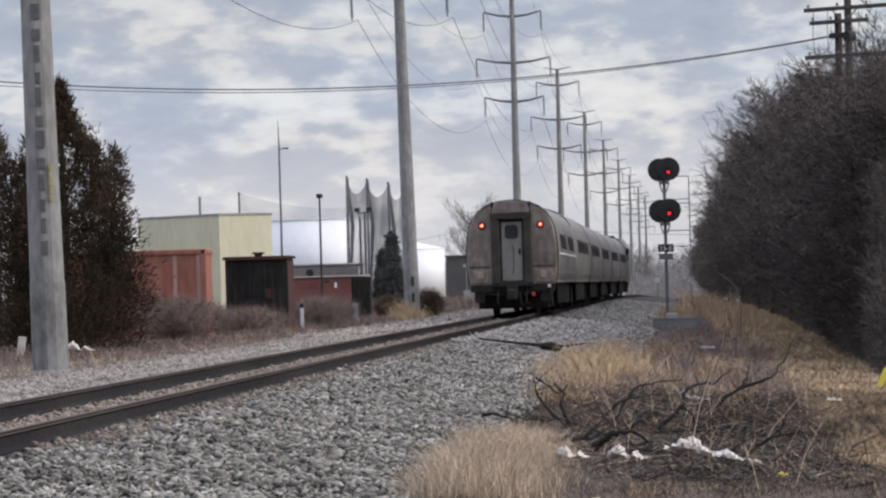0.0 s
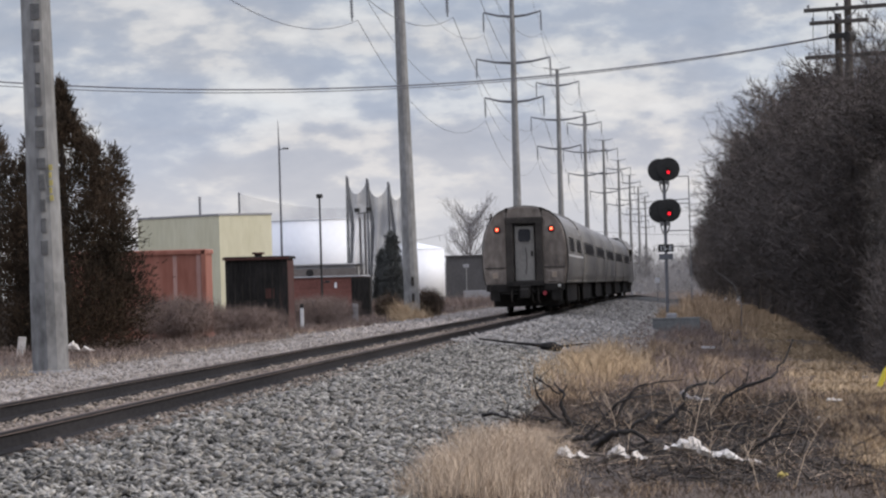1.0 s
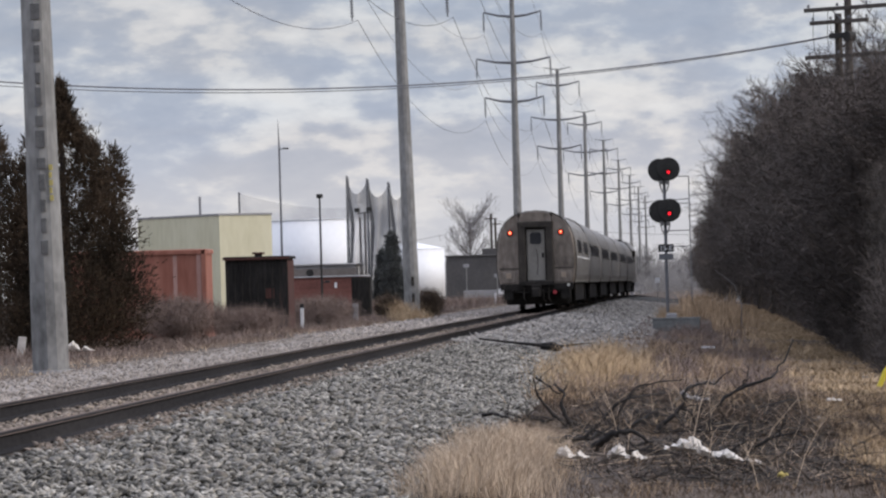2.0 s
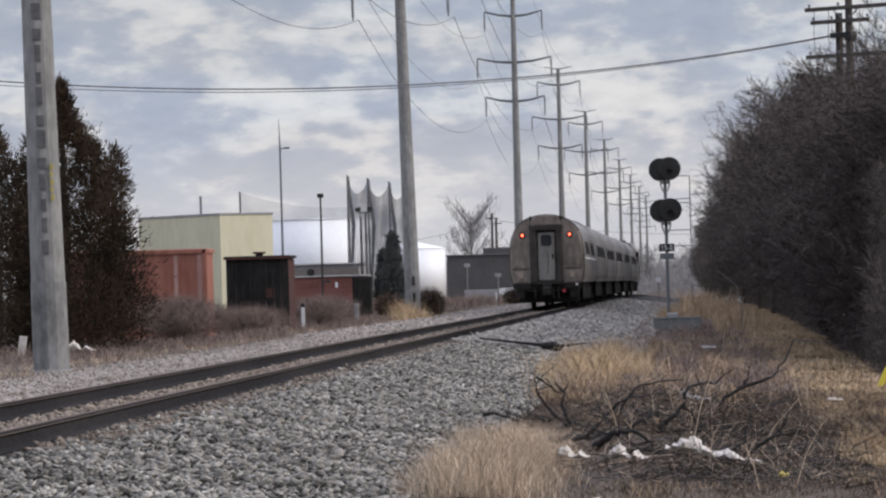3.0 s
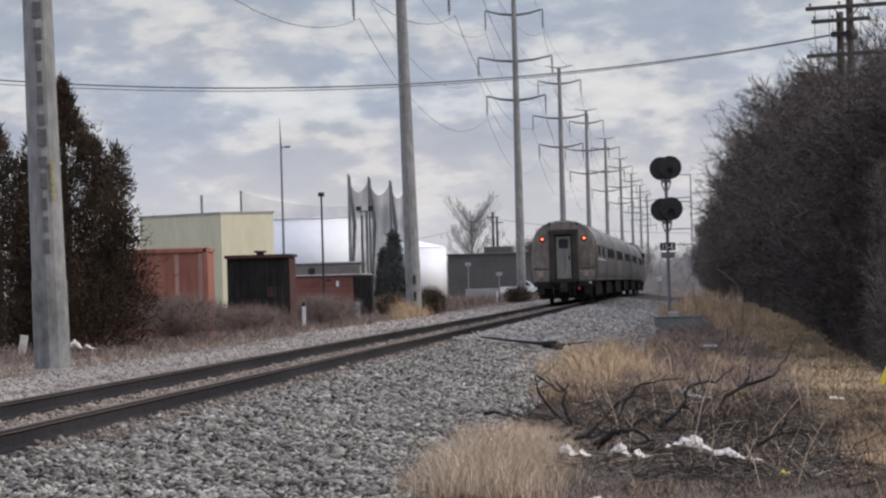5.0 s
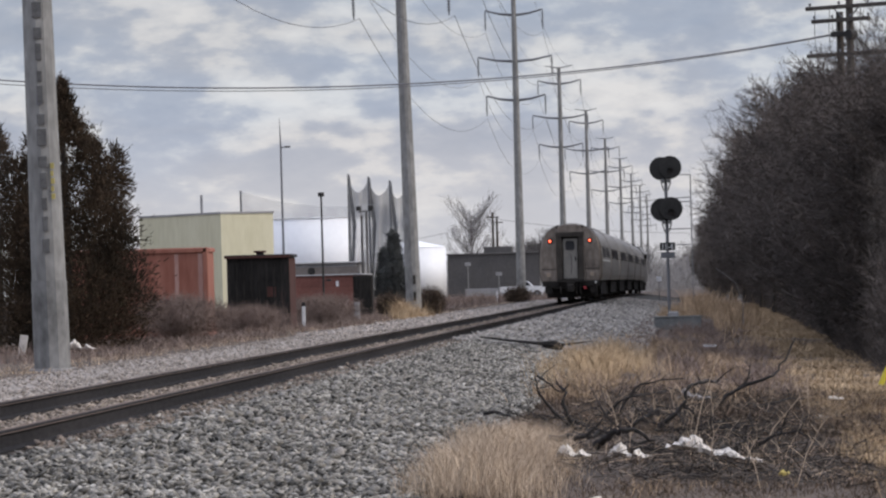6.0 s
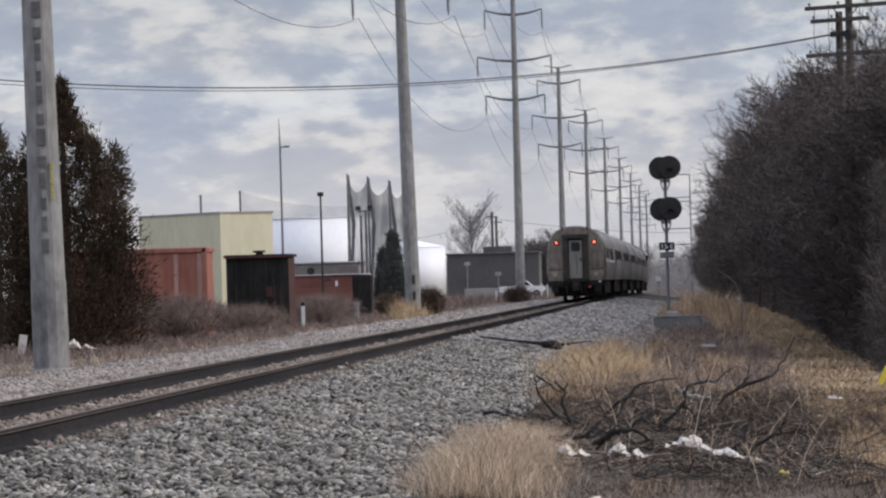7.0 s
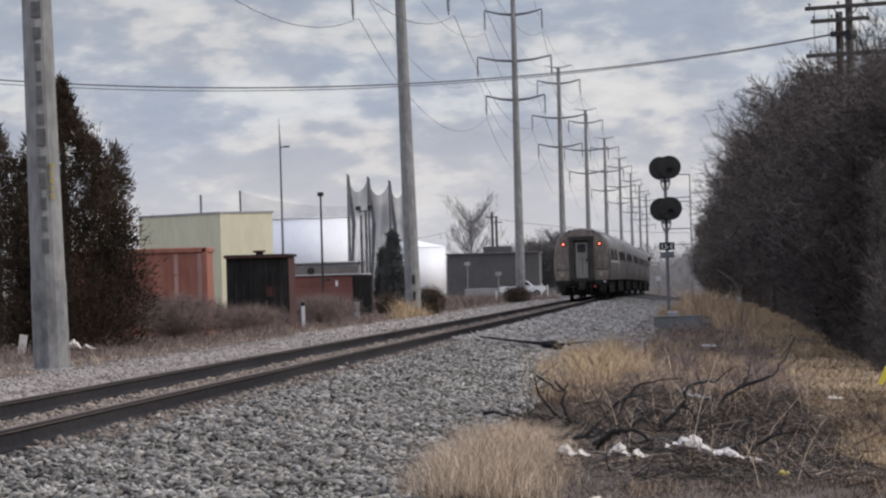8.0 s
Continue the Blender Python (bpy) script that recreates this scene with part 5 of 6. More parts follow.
def build_stones():
    rng = np.random.default_rng(11)
    def strip(name, n, u0, u1, y0, y1, size, material, label, power=1.5, lift=0.0):
        y = y0 + (y1 - y0) * rng.random(n) ** power
        u = rng.uniform(u0, u1, n)
        s = size * rng.uniform(0.55, 1.5, n)
        z = lie_many(u) + s * 0.15 + lift + rng.normal(0, 0.013, n)
        x = np.array([track(float(b))[0] for b in y]) + u
        tagged(part(name, stone_mesh(name, rng, x, y, z, s), material), label, "ballast", kind="stuff")
    strip("ballast_stones", 66000, 0.95, 4.35, 25, 106, 0.027, M_STONE, "loose grey crushed stone ballast on the track shoulder", 1.25)
    # Paler stone further along: dust and distance haze put into its colour.
    strip("ballast_stones", 17000, 0.95, 5.2, 98, 300, 0.06, M_STONE_W, "loose grey crushed stone ballast further along the shoulder", 1.6)
    strip("crib_stones", 13000, -0.62, 0.62, 38, 120, 0.026, M_STONE_C, "brownish stones between the rails", 1.2, 0.0)
    strip("shoulder_stones", 7000, -5.7, -2.6, 45, 130, 0.024, M_STONE_T, "dusty tan stones at the edge of the far shoulder", 1.2)
    strip("shoulder_stones", 9000, -3.4, -0.95, 45, 130, 0.027, M_STONE_T, "pale stones on the far shoulder", 1.2)
    strip("rail_side_stones", 2500, -1.6, -0.86, 45, 130, 0.036, M_STONE_B, "rust-stained stones beside the far rail", 1.2, 0.012)
    strip("shoulder_stones", 9000, -5.7, -0.95, 130, 330, 0.06, M_STONE_T, "dusty tan stones further along the far shoulder", 1.3)
    # Darker stone colour here imitates the shading under the train.
    strip("crib_stones", 3000, -0.62, 0.62, 120, 260, 0.045, M_STONE_B, "brownish stones between the rails further on, darkened for train shade", 1.2)
    strip("rail_side_stones", 5000, 0.86, 1.35, 36, 110, 0.026, M_STONE_B, "rust-stained stones beside the rail", 1.2, 0.012)
    # stones that can be told apart, set loose on the shoulder
    bed = bpy.data.objects["ballast_bed"]
    shapes = [stone_mesh("stone", rng, np.zeros(1), np.zeros(1), np.zeros(1), np.array([0.05])) for _ in range(6)]
    for me in shapes:
        me.materials.append(M_STONE)
    shapes_w = [stone_mesh("stone", rng, np.zeros(1), np.zeros(1), np.zeros(1), np.array([0.045])) for _ in range(3)]
    for me in shapes_w:
        me.materials.append(M_STONE_W)
    for i in range(280):
        u, y = rng.uniform(1.5, 4.0), rng.uniform(33, 60)
        me = shapes_w[i % 3] if i % 4 == 0 else shapes[i % 6]
        part("stone", me, M_STONE, bed, "", False, pose(-6.45 + u, y, float(lie_many(u)) + 0.03, 0, 0, rng.uniform(0, 360)))


def build_ties():
    bed = bpy.data.objects["ballast_bed"]
    me = Geo().bev(-1.3, 1.3, -0.115, 0.115, -0.36, -0.185, 0.012).mesh("tie")
    me.materials.append(M_TIE)
    for i in range(290):
        y = 34 + i * 0.535
        part("tie", me, M_TIE, bed, "", False, pose(track(y)[0] + 0.03 * math.sin(i * 7.1), y, 0, 0, 0, 0.6 * math.sin(i * 3.7)))


def blades(name, label, rng, x, y, height, width, material, lean=0.35):
    n = len(x)
    z = np.array([ground_z(float(a), float(b)) for a, b in zip(x, y)])
    base = np.stack([x, y, z - 0.02], 1)
    a = rng.uniform(0, 6.28, n)
    side = np.stack([np.cos(a), np.sin(a), np.zeros(n)], 1) * (width * rng.uniform(0.6, 1.3, n))[:, None]
    tilt = rng.normal(0, lean, (n, 2))
    h = height * rng.uniform(0.5, 1.25, n) * np.array([0.55 + 0.9 * abs(noise.noise((float(a) * 0.9, float(b) * 0.3, 9.0))) * 1.6 for a, b in zip(x, y)])
    mid = base + np.stack([tilt[:, 0] * h * 0.35, tilt[:, 1] * h * 0.35, h * 0.6], 1)
    tip = base + np.stack([tilt[:, 0] * h, tilt[:, 1] * h, h * rng.uniform(0.75, 1.0, n)], 1)
    v = np.stack([base - side * 0.5, base + side * 0.5, mid + side * 0.4, mid - side * 0.4, tip + side * 0.08, tip - side * 0.08], 1).reshape(-1, 3)
    k = 6 * np.arange(n)[:, None]
    f = np.concatenate([k + np.array([[0, 1, 2, 3]]), k + np.array([[3, 2, 4, 5]])])
    tagged(part(name, np_mesh(name, v, f), material), label, "grass", kind="stuff")


def clumped(rng, n, x0, x1, y0, y1, cut, seed, scale=0.9, power=1.0):
    """Random places, kept where a broad noise is high."""
    x = rng.uniform(x0, x1, n)
    y = y0 + (y1 - y0) * rng.random(n) ** power
    keep = np.array([noise.noise((a * scale, b * scale * 0.4, seed)) > cut for a, b in zip(x, y)])
    return x[keep], y[keep]


def mown_edge(y):
    """Where the weeds give way to the mown strip before the hedgerow."""
    return 1.9 + 0.18 * np.sin(y * 0.13) + 0.1 * np.sin(y * 0.41)


def build_grass():
    rng = np.random.default_rng(21)
    # tall tan tuft nearest to the shoulder
    x, y = rng.normal(-1.72, 0.36, 11000), rng.uniform(33, 47, 11000)
    k = (x > -2.5 + 0.01 * (47 - y)) & (x + rng.normal(0, 0.16, 11000) < -1.05 - 0.05 * np.clip(y - 39, 0, 8))
    blades("dry_grass", "tall dry tan grass at the ballast edge", rng, x[k], y[k], np.full(k.sum(), 0.32), 0.0045, M_GRASS, 0.5)
    x, y = rng.normal(-1.75, 0.5, 8000), rng.normal(84, 7, 8000)
    k = (x > -2.75) & np.array([noise.noise((a * 2.2, b * 0.4, 3.0)) > -0.12 for a, b in zip(x, y)])
    blades("dry_grass", "clump of dry golden grass beyond the brush pile", rng, x[k], y[k], np.full(k.sum(), 0.42), 0.009, M_GOLD, 0.6)
    x, y = clumped(rng, 26000, -2.3, 4.2, 60, 130, 0.12, 1.0, 0.8, 1.2)
    k = (x > -2.3 + np.clip(y - 95, 0, 75) * 0.019) & (x + rng.normal(0, 0.25, len(x)) < mown_edge(y))
    x, y = x[k], y[k]
    blades("dry_grass", "patchy dry grass on the bank", rng, x, y, np.full(len(x), 0.26), 0.010, M_TANW, 0.6)
    x, y = clumped(rng, 60000, -2.2, 3.2, 30, 70, -0.35, 5.0, 1.6)
    blades("dead_weeds", "low brown dead weeds on bare soil", rng, x, y, np.where(y < 50, 0.11, 0.15), 0.007, M_WEED, 0.9)
    x, y = clumped(rng, 16000, 0.2, 2.7, 49, 62, -0.05, 29.0, 1.3)
    blades("dead_weeds", "dark matted weeds behind the brush pile", rng, x, y, np.full(len(x), 0.2), 0.008, M_WEED, 0.9)
    x, y = clumped(rng, 9000, -1.4, 2.6, 33, 68, 0.18, 17.0, 1.5)
    blades("dry_grass", "small tan tufts among the dead weeds", rng, x, y, np.full(len(x), 0.16), 0.005, M_TANW, 0.8)
    x, y = clumped(rng, 26000, -2.2, 4.4, 66, 230, -0.2, 7.0, 0.6, 1.4)
    k = (x > -2.2 + np.clip(y - 95, 0, 75) * 0.019) & (x + rng.normal(0, 0.25, len(x)) < mown_edge(y))
    x, y = x[k], y[k]
    blades("dead_weeds", "brown dead weeds along the bank", rng, x, y, np.full(len(x), 0.22), 0.012, M_BRAMBLE, 0.9)
    x, y = rng.normal(0.25, 1.0, 9000), rng.normal(172, 16, 9000)
    k = (x > -1.3) & (x < 2.6) & ((y > 156) | (x > 0.75))
    blades("dead_weeds", "tall rusty brown weeds round the signal mast", rng, x[k], y[k], np.full(k.sum(), 0.75), 0.018, M_TANW, 0.3)
    x, y = rng.uniform(1.6, 4.6, 90000), 58 + 240 * rng.random(90000) ** 1.5
    k = (x + rng.normal(0, 0.2, len(x)) > mown_edge(y)) & (np.sin(x * 0.9 + y * 0.42 + 1.5 * np.sin(y * 0.13)) + rng.normal(0, 0.5, len(x)) > -0.75)
    x, y = x[k], y[k]
    blades("dry_grass", "short pale mown grass beside the hedgerow", rng, x, y, np.full(len(x), 0.12), 0.022, M_MOWN, 0.7)
    x, y = clumped(rng, 15000, -0.6, 1.9, 68, 150, 0.12, 13.0, 0.9)
    blades("dead_weeds", "matted dark brown weeds in patches on the bank", rng, x, y, np.full(len(x), 0.24), 0.012, M_BRAMBLE, 0.9)
    x, y = clumped(rng, 7000, 1.5, 2.6, 41, 62, 0.05, 23.0, 1.2)
    blades("dry_grass", "tan grass at the edge of the brush pile", rng, x, y, np.full(len(x), 0.22), 0.006, M_GOLD, 0.6)
    x, y = rng.uniform(-1.9, -1.0, 2500), rng.uniform(96, 190, 2500)
    blades("dead_weeds", "thin weeds creeping over the ballast edge", rng, x, y, np.full(2500, 0.16), 0.014, M_BRAMBLE, 0.6)
    # far side of the track
    x, y = rng.normal(-13.2, 0.7, 8000), 78 + 240 * rng.random(8000) ** 1.3
    k = x < -12.1
    blades("dry_grass", "thin dry grass along the far shoulder", rng, x[k], y[k], np.full(k.sum(), 0.15), 0.011, M_GRASS, 0.6)
    x, y = rng.uniform(-19, -12.6, 26000), rng.uniform(95, 240, 26000)
    blades("dead_weeds", "brown brambles and dead weeds before the yard", rng, x, y, np.full(26000, 0.28), 0.016, M_BRAMBLE, 0.5)
    x, y = rng.uniform(-30, -12.8, 16000), 230 + 380 * rng.random(16000)
    blades("dead_weeds", "hazy brown weeds across the far yard", rng, x, y, np.full(16000, 0.8), 0.03, M_BRAMBLE, 0.4)
    x, y = rng.normal(-12.32, 0.36, 2200), rng.normal(190, 2.0, 2200)
    blades("dry_grass", "golden tuft of grass at the foot of the steel pole", rng, x, y, np.full(2200, 0.6), 0.014, M_GOLD, 0.5)


def dead_branch(rng, start, heading, length, r, rise, material, label, group):
    t = thing("dead_branch", label, "branch", pose(*start), group)
    def run(p, a, el, ln, rr, depth):
        pts = [p]
        q = Vector(p)
        steps = 7
        for i in range(steps):
            a += rng.normal(0, 0.36)
            el += rng.normal(0, 0.22)
            q = q + Vector((math.cos(a) * math.cos(el), math.sin(a) * math.cos(el), math.sin(el))) * ln / steps
            q.z = max(q.z, 0.01)
            pts.append(tuple(q))
        return pts
    main = run((0, 0, 0), heading, rise, length, r, 0)
    limb = part("limb", Geo().tube(main, list(np.linspace(r, r * 0.3, len(main))), 6), material, t)
    for i in range(6):
        b = main[rng.integers(1, len(main) - 1)]
        pts = run(b, heading + rng.choice((-1, 1)) * rng.uniform(0.4, 1.1), rise + rng.normal(0.18, 0.28), length * rng.uniform(0.25, 0.5), r * 0.5, 1)
        part("twig", Geo().tube(pts, list(np.linspace(r * 0.45, r * 0.12, len(pts))), 5), material, limb)


def bent_limb(rng, pts, r):
    """A gnarled limb through a few bends, with short side twigs."""
    o = Vector(pts[0])
    t = thing("dead_branch", "gnarled dark dead limb rising from the brush pile", "branch", pose(*o), "brush pile")
    line = []
    for i in range(len(pts) - 1):
        p0, p1, p2, p3 = (Vector(pts[max(0, min(len(pts) - 1, j))]) - o for j in (i - 1, i, i + 1, i + 2))
        for q in (0.0, 0.25, 0.5, 0.75):
            c = 0.5 * (2 * p1 + (p2 - p0) * q + (2 * p0 - 5 * p1 + 4 * p2 - p3) * q * q + (3 * p1 - p0 - 3 * p2 + p3) * q ** 3)
            line.append(c + Vector(rng.normal(0, r * 0.3, 3)))
    line.append(Vector(pts[-1]) - o)
    limb = part("limb", Geo().tube(line, [r * (1 - 0.65 * i / (len(line) - 1)) * rng.uniform(0.85, 1.15) for i in range(len(line))], 7), M_BRANCH, t, "", True)
    for i in range(4):
        b = line[rng.integers(2, len(line))]
        a, ln = rng.uniform(0, 6.28), rng.uniform(0.10, 0.30)
        d = Vector((math.cos(a), 0.4 * math.sin(a), rng.uniform(-0.1, 0.9)))
        part("twig", Geo().tube([b, b + d * ln * 0.5 + Vector(rng.normal(0, 0.02, 3)), b + d * ln], [r * 0.3, r * 0.22, r * 0.08], 5), M_BRANCH, limb)


def build_brush():
    rng = np.random.default_rng(31)
    for i in range(20):
        x, y = rng.normal(-0.2, 0.8), rng.uniform(44, 66)
        dead_branch(rng, (x, y, ground_z(x, y) + 0.04), rng.choice((0.0, math.pi)) + rng.normal(0, 0.5), rng.uniform(0.4, 1.3), rng.uniform(0.012, 0.032), rng.normal(0.06, 0.14), M_BRANCH, "dark dead branch lying in the brush pile", "brush pile")
    for pts, r in ((((-1.64, 44, -0.54), (-1.45, 44, -0.50), (-1.20, 44, -0.47), (-0.93, 44.2, -0.45)), 0.034),
                   (((-1.00, 44, -0.58), (-0.90, 43.8, -0.47), (-0.78, 43.7, -0.43), (-0.62, 43.7, -0.43), (-0.41, 43.7, -0.52)), 0.030),
                   (((0.02, 55, -0.78), (0.16, 55, -0.70), (0.36, 55, -0.46), (0.60, 55, -0.30), (0.92, 55, -0.18), (1.10, 55.2, -0.06), (1.30, 55.4, 0.30)), 0.022),
                   (((-0.56, 50, -0.74), (-0.40, 50, -0.60), (-0.14, 50, -0.38), (-0.08, 50, -0.18), (0.06, 50.2, -0.12), (0.26, 50.4, -0.12)), 0.024),
                   (((-1.30, 49.5, -0.62), (-1.40, 49.5, -0.50), (-1.50, 49.5, -0.30), (-1.46, 49.5, -0.16), (-1.52, 49.6, -0.10)), 0.022),
                   (((-1.36, 50, -0.62), (-1.62, 50, -0.40), (-1.78, 50, -0.18), (-1.82, 50, 0.02)), 0.014),
                   (((-1.80, 50, 0.02), (-1.68, 50, -0.06), (-1.52, 50, -0.18), (-1.42, 50, -0.04)), 0.010),
                   (((-2.60, 52, -0.46), (-2.30, 51.6, -0.44), (-2.10, 51, -0.50), (-1.62, 50, -0.57)), 0.016),
                   (((-1.10, 52, -0.62), (-0.92, 52, -0.38), (-0.70, 52, -0.30), (-0.34, 52.4, -0.26)), 0.016),
                   (((-0.95, 53, -0.60), (-0.72, 53, -0.24), (-0.50, 53, -0.16), (-0.10, 53, -0.12)), 0.012),
                   (((-0.82, 50, -0.66), (-0.62, 50, -0.52), (-0.42, 50.2, -0.40)), 0.022),
                   (((0.52, 55, -0.36), (0.66, 55, -0.24), (0.72, 55, -0.02)), 0.010),
                   (((-0.14, 50, -0.38), (-0.02, 50, -0.44), (0.02, 50.1, -0.60)), 0.010),
                   (((0.60, 58, -0.70), (1.0, 58, -0.60), (1.5, 58.4, -0.55)), 0.014)):
        bent_limb(rng, pts, r * 1.45)
    stalks = [(0.63, 45, 0.62, 0.75), (-0.06, 45, 1.05, 0.31), (0.86, 38.0, 0.55, 0.45), (0.45, 42.6, 0.3, 0.5), (0.55, 37.5, 0.4, -0.3)]
    stalks += [(rng.uniform(-0.9, 1.6), rng.uniform(40, 62), rng.uniform(0.35, 0.7), rng.normal(0, 0.25)) for i in range(12)]
    for x, y, h, a in stalks:
        t = thing("weed_stalk", "tall pale dry weed stalk", "weed", pose(x, y, ground_z(x, y)), "weed stalks")
        part("stem", Geo().tube([(0, 0, -0.03), (a * h * 0.4, 0, h * 0.5), (a * h, 0.02, h)], [0.006, 0.005, 0.003], 5), M_GRASS, t)
        for q in range(4):
            z = h * rng.uniform(0.4, 0.95)
            part("side_stem", Geo().tube([(a * z, 0, z), (a * z + rng.choice((-1, 1)) * 0.06, 0, z + 0.08)], [0.003, 0.0015], 4), M_GRASS, t)

    n = 7000
    x, y = rng.normal(0.35, 0.95, n), rng.uniform(38, 68, n)
    k = (x > -1.5) & (x < 2.3)
    x, y = x[k], y[k]
    c = np.stack([x, y, np.array([ground_z(float(a), float(b)) for a, b in zip(x, y)]) + 0.12 * rng.random(len(x)) ** 2], 1)
    v, f = scatter_slivers(rng, c, 0.26, 0.007, 0.15, 0.35)
    tagged(part("dead_twigs", np_mesh("dead_twigs", v, f), M_BRANCH), "tangle of fine dark dead twigs on the soil", "twigs", kind="stuff")

    n = 700
    x, y = rng.normal(0.4, 0.95, n), rng.uniform(36, 62, n)
    k = (x > -1.4) & (x < 2.3)
    x, y = x[k], y[k]
    c = np.stack([x, y, np.array([ground_z(float(a), float(b)) for a, b in zip(x, y)]) + 0.06 + 0.10 * rng.random(len(x))], 1)
    v, f = scatter_slivers(rng, c, 0.34, 0.013, 0.2, 0.3)
    tagged(part("dead_twigs", np_mesh("dead_twigs", v, f), M_BARK), "loose brown sticks strewn over the brush pile", "twigs", kind="stuff")

    n = 1000
    x, y = rng.normal(0.3, 0.95, n), rng.uniform(38, 66, n)
    k = (x > -1.6) & (x < 2.3)
    x, y = x[k], y[k]
    c = np.stack([x, y, np.array([ground_z(float(a), float(b)) for a, b in zip(x, y)]) + 0.05 + 0.2 * rng.random(len(x)) ** 2], 1)
    v, f = scatter_slivers(rng, c, 0.26, 0.0045, 0.3, 0.5)
    tagged(part("pale_stems", np_mesh("pale_stems", v, f), M_GRASS), "scattered pale dry stems among the dead branches", "twigs", kind="stuff")

    def rag(x, y, w, h, seed, label, tilt=0, up=0.09, material=M_PLAST):
        r2 = np.random.default_rng(seed)
        m, k = 26, 7
        rings = []
        for a in range(m):
            q = a / (m - 1)
            hh = h * (0.28 + 0.72 * math.exp(-((q - 0.2) / 0.22) ** 2) + 0.2 * math.sin(q * 17 + seed)) * min(1, 6 * q + 0.15, 5 * (1 - q) + 0.1) * r2.uniform(0.75, 1.15)
            rings.append([(-w / 2 + w * q + r2.normal(0, w * 0.012), math.cos(6.283 * b / k) * 0.10 + r2.normal(0, 0.02), hh * (0.5 + 0.5 * math.sin(6.283 * b / k)) + r2.normal(0, 0.010)) for b in range(k)])
        tagged(part("plastic_litter", Geo().loft(rings), material, None, label, False, pose(x, y, ground_z(x, y) + up, 0, tilt, -12)), label, "litter", "plastic litter")
    rag(-1.15, 40.8, 0.30, 0.12, 1, "crumpled torn white plastic sheet caught in the brush")
    rag(-0.66, 43.1, 0.42, 0.13, 2, "torn white plastic wrapped round a dead branch")
    rag(0.18, 42.8, 0.95, 0.15, 3, "long torn white plastic sheet among the branches", 9, 0.13)
    rag(0.0, 62.0, 0.5, 0.12, 4, "grey torn fibre sheet in the weeds", 0, 0.09, M_SCRAP)
    rag(0.77, 38.3, 0.06, 0.03, 12, "small faded yellow wrapper in the dead weeds", 0, 0.10, M_STENCIL)
    rag(-0.72, 32.9, 0.16, 0.04, 5, "small white plastic scrap in the grass")
    rag(1.62, 54.7, 0.14, 0.04, 6, "small white scrap on bare soil")
    rag(2.05, 63.4, 0.22, 0.04, 7, "small white scrap in dry grass")
    tagged(part("white_lath", Geo().bev(-0.16, 0.16, -0.02, 0.02, 0, 0.05, 0.008), M_WHITE, None, "", False, pose(0.40, 104, ground_z(0.40, 104) + 0.13, 0, 3, 10)), "short white painted lath lying on weeds", "lath")
    rag(-15.2, 107.5, 0.8, 0.24, 8, "white plastic sheet lying under the cedar tree")
    t = thing("white_board", "white painted board leaning under the cedar tree", "board", pose(-16.75, 108, ground_z(-16.75, 108), 0, 8, 0))
    part("plank", Geo().bev(-0.10, 0.10, -0.015, 0.015, -0.05, 0.52, 0.008), M_PLAST, t)
    t = thing("fallen_timber", "charred dark timber lying across the ballast shoulder", "timber", pose(-3.0, 96, -0.37))
    part("butt", Geo().tube([(-0.30, 0.1, 0.08), (-0.05, 0.0, 0.06), (0.12, -0.1, 0.01)], [0.07, 0.11, 0.08], 8), M_LOG, t)
    part("pole", Geo().tube([(-1.72, 0.9, 0.27), (-0.9, 0.5, 0.16), (-0.2, 0.05, 0.08)], [0.020, 0.028, 0.045], 7), M_LOG, t)
    part("splinter", Geo().tube([(0.05, 0.0, 0.05), (0.35, 0.6, 0.08), (0.75, 1.2, 0.10)], [0.03, 0.025, 0.012], 6), M_LOG, t)
    t = thing("equipment_box", "low blue-grey metal equipment box in the weeds by the signal", "box", pose(-0.5, 148, ground_z(-0.5, 148)))
    part("body", Geo().bev(-0.78, 0.82, -0.4, 0.4, -0.05, 0.44, 0.03), M_BOX, t)
    part("lid", Geo().bev(-0.82, 0.86, -0.42, 0.42, 0.44, 0.48, 0.01), M_BOX, t)
    tagged(part("pale_stone", Geo().bev(-0.2, 0.18, -0.12, 0.12, 0, 0.16, 0.05), M_GREYW, None, "", False, pose(-0.62, 148, ground_z(-0.5, 148) + 0.48)), "pale concrete block resting on the metal box", "block")
    t = thing("yellow_marker", "yellow plastic marker stake leaning in the grass", "marker", pose(3.28, 75, ground_z(3.28, 75)))
    part("stake", Geo().tube([(-0.10, 0, -0.02), (0.05, 0, 0.3), (0.16, 0, 0.52)], [0.05, 0.06, 0.05], 6), M_YELLOW, t)
    t = thing("bent_sapling", "thin bent leafless sapling before the hedgerow", "sapling", pose(1.75, 150, -0.9))
    part("stem", Geo().tube([(0, 0, 0), (0.01, 0, 1.1), (-0.2, 0, 1.74), (-0.55, 0, 2.05), (-0.9, 0, 2.3)], [0.022, 0.018, 0.014, 0.010, 0.006], 6), M_TWIGG, t)


# ---- what moves ----
def motions():
    for i, car in enumerate(TRAIN):
        rows = []
        length = 25.5 if i < 6 else 20.5
        for n in range(9):
            y = REAR0 + SPEED * n + i * PITCH
            (xa, za), (xb, zb) = track(y), track(y + length)
            rows.append((n, pose(xa, y, za, math.degrees(math.atan2(zb - za, length)), 0, -math.degrees(math.atan2(xb - xa, length)))))
        walk(car, rows)
    for v in VANES:
        p = v.matrix_basis.translation.copy()
        up, down = pose(*p), pose(p.x, p.y, p.z - 0.28)
        walk(v, [(0.0, up), (1.9, up), (2.2, down), (8.0, down)])


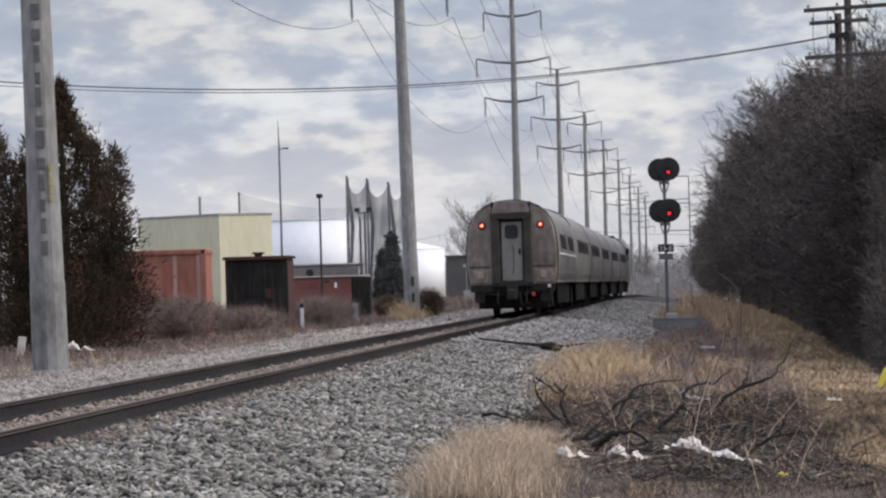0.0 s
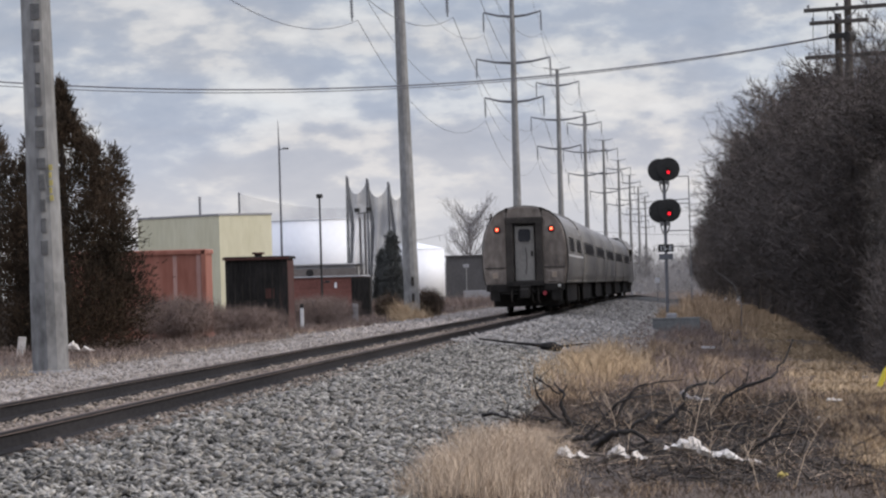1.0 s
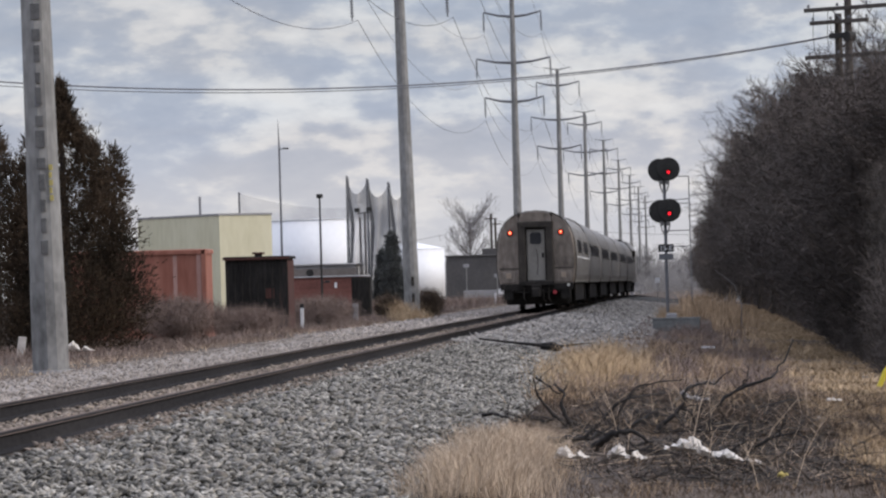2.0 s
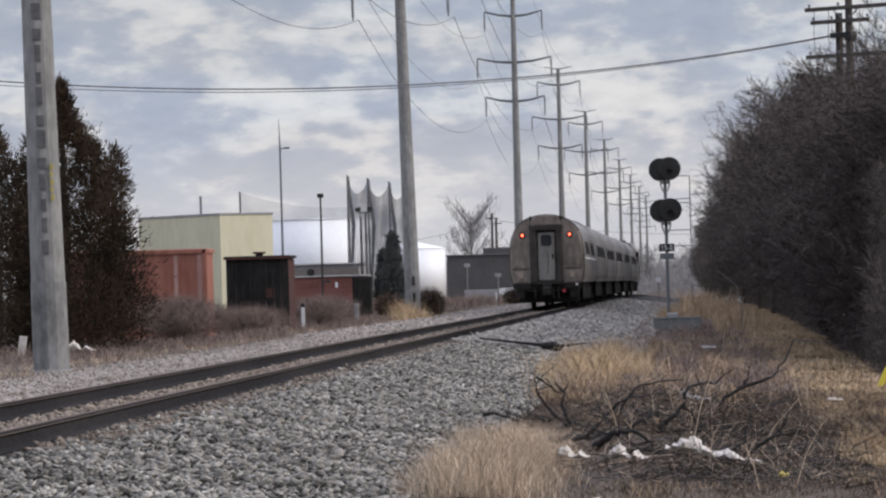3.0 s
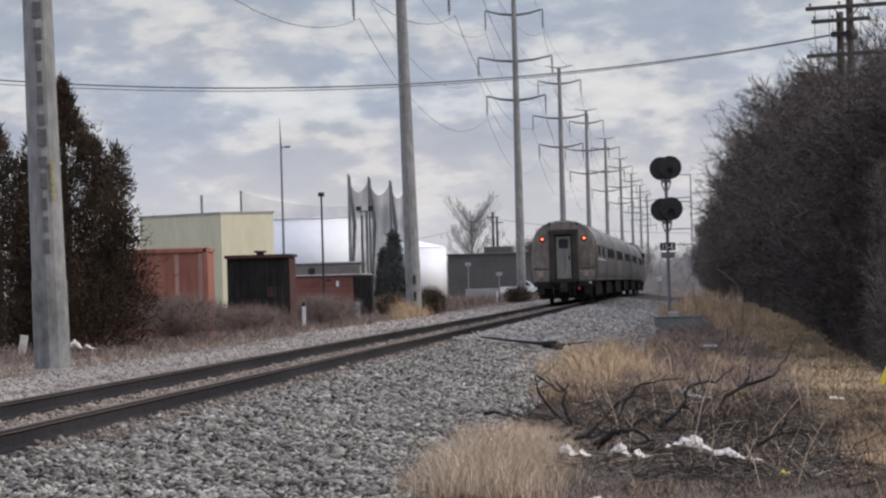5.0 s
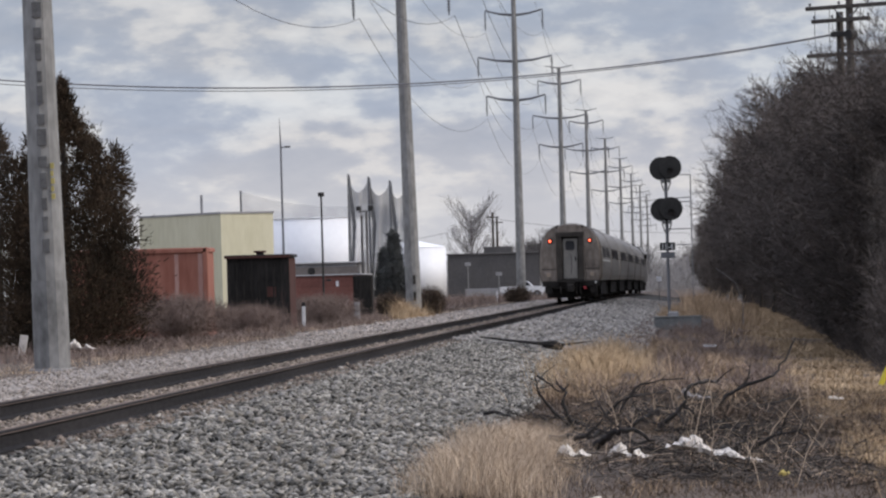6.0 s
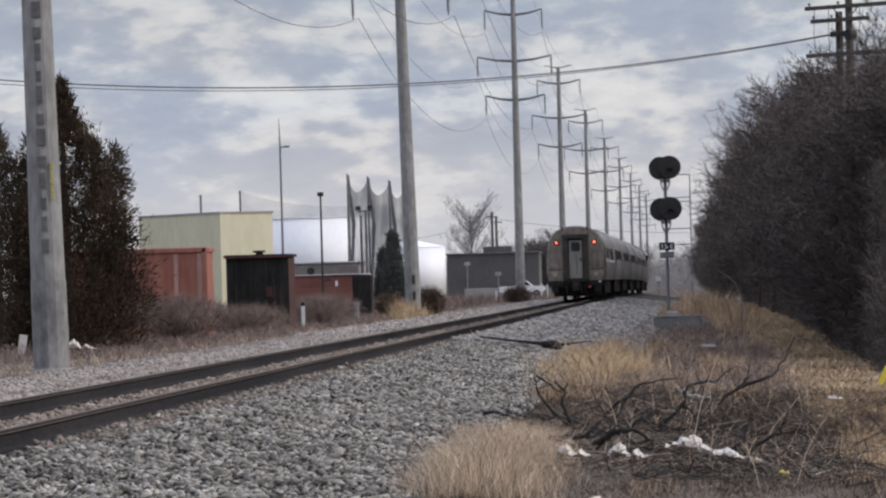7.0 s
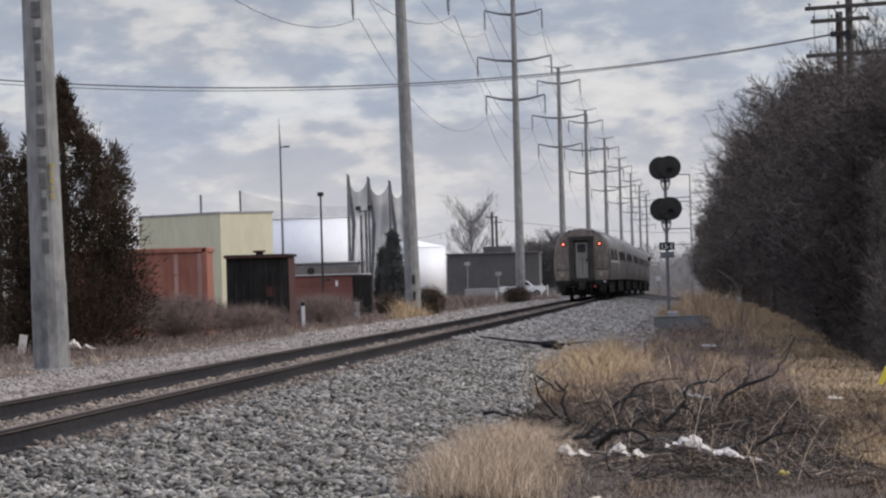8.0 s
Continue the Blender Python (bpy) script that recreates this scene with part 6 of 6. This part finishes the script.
build_ground()
build_rails()
build_poles()
TRAIN = build_train()
VANES = build_signal()
build_hedge()
build_left_plants()
build_yard()
build_timber_pole()
build_brush()
build_grass()
build_ties()
build_stones()
motions()
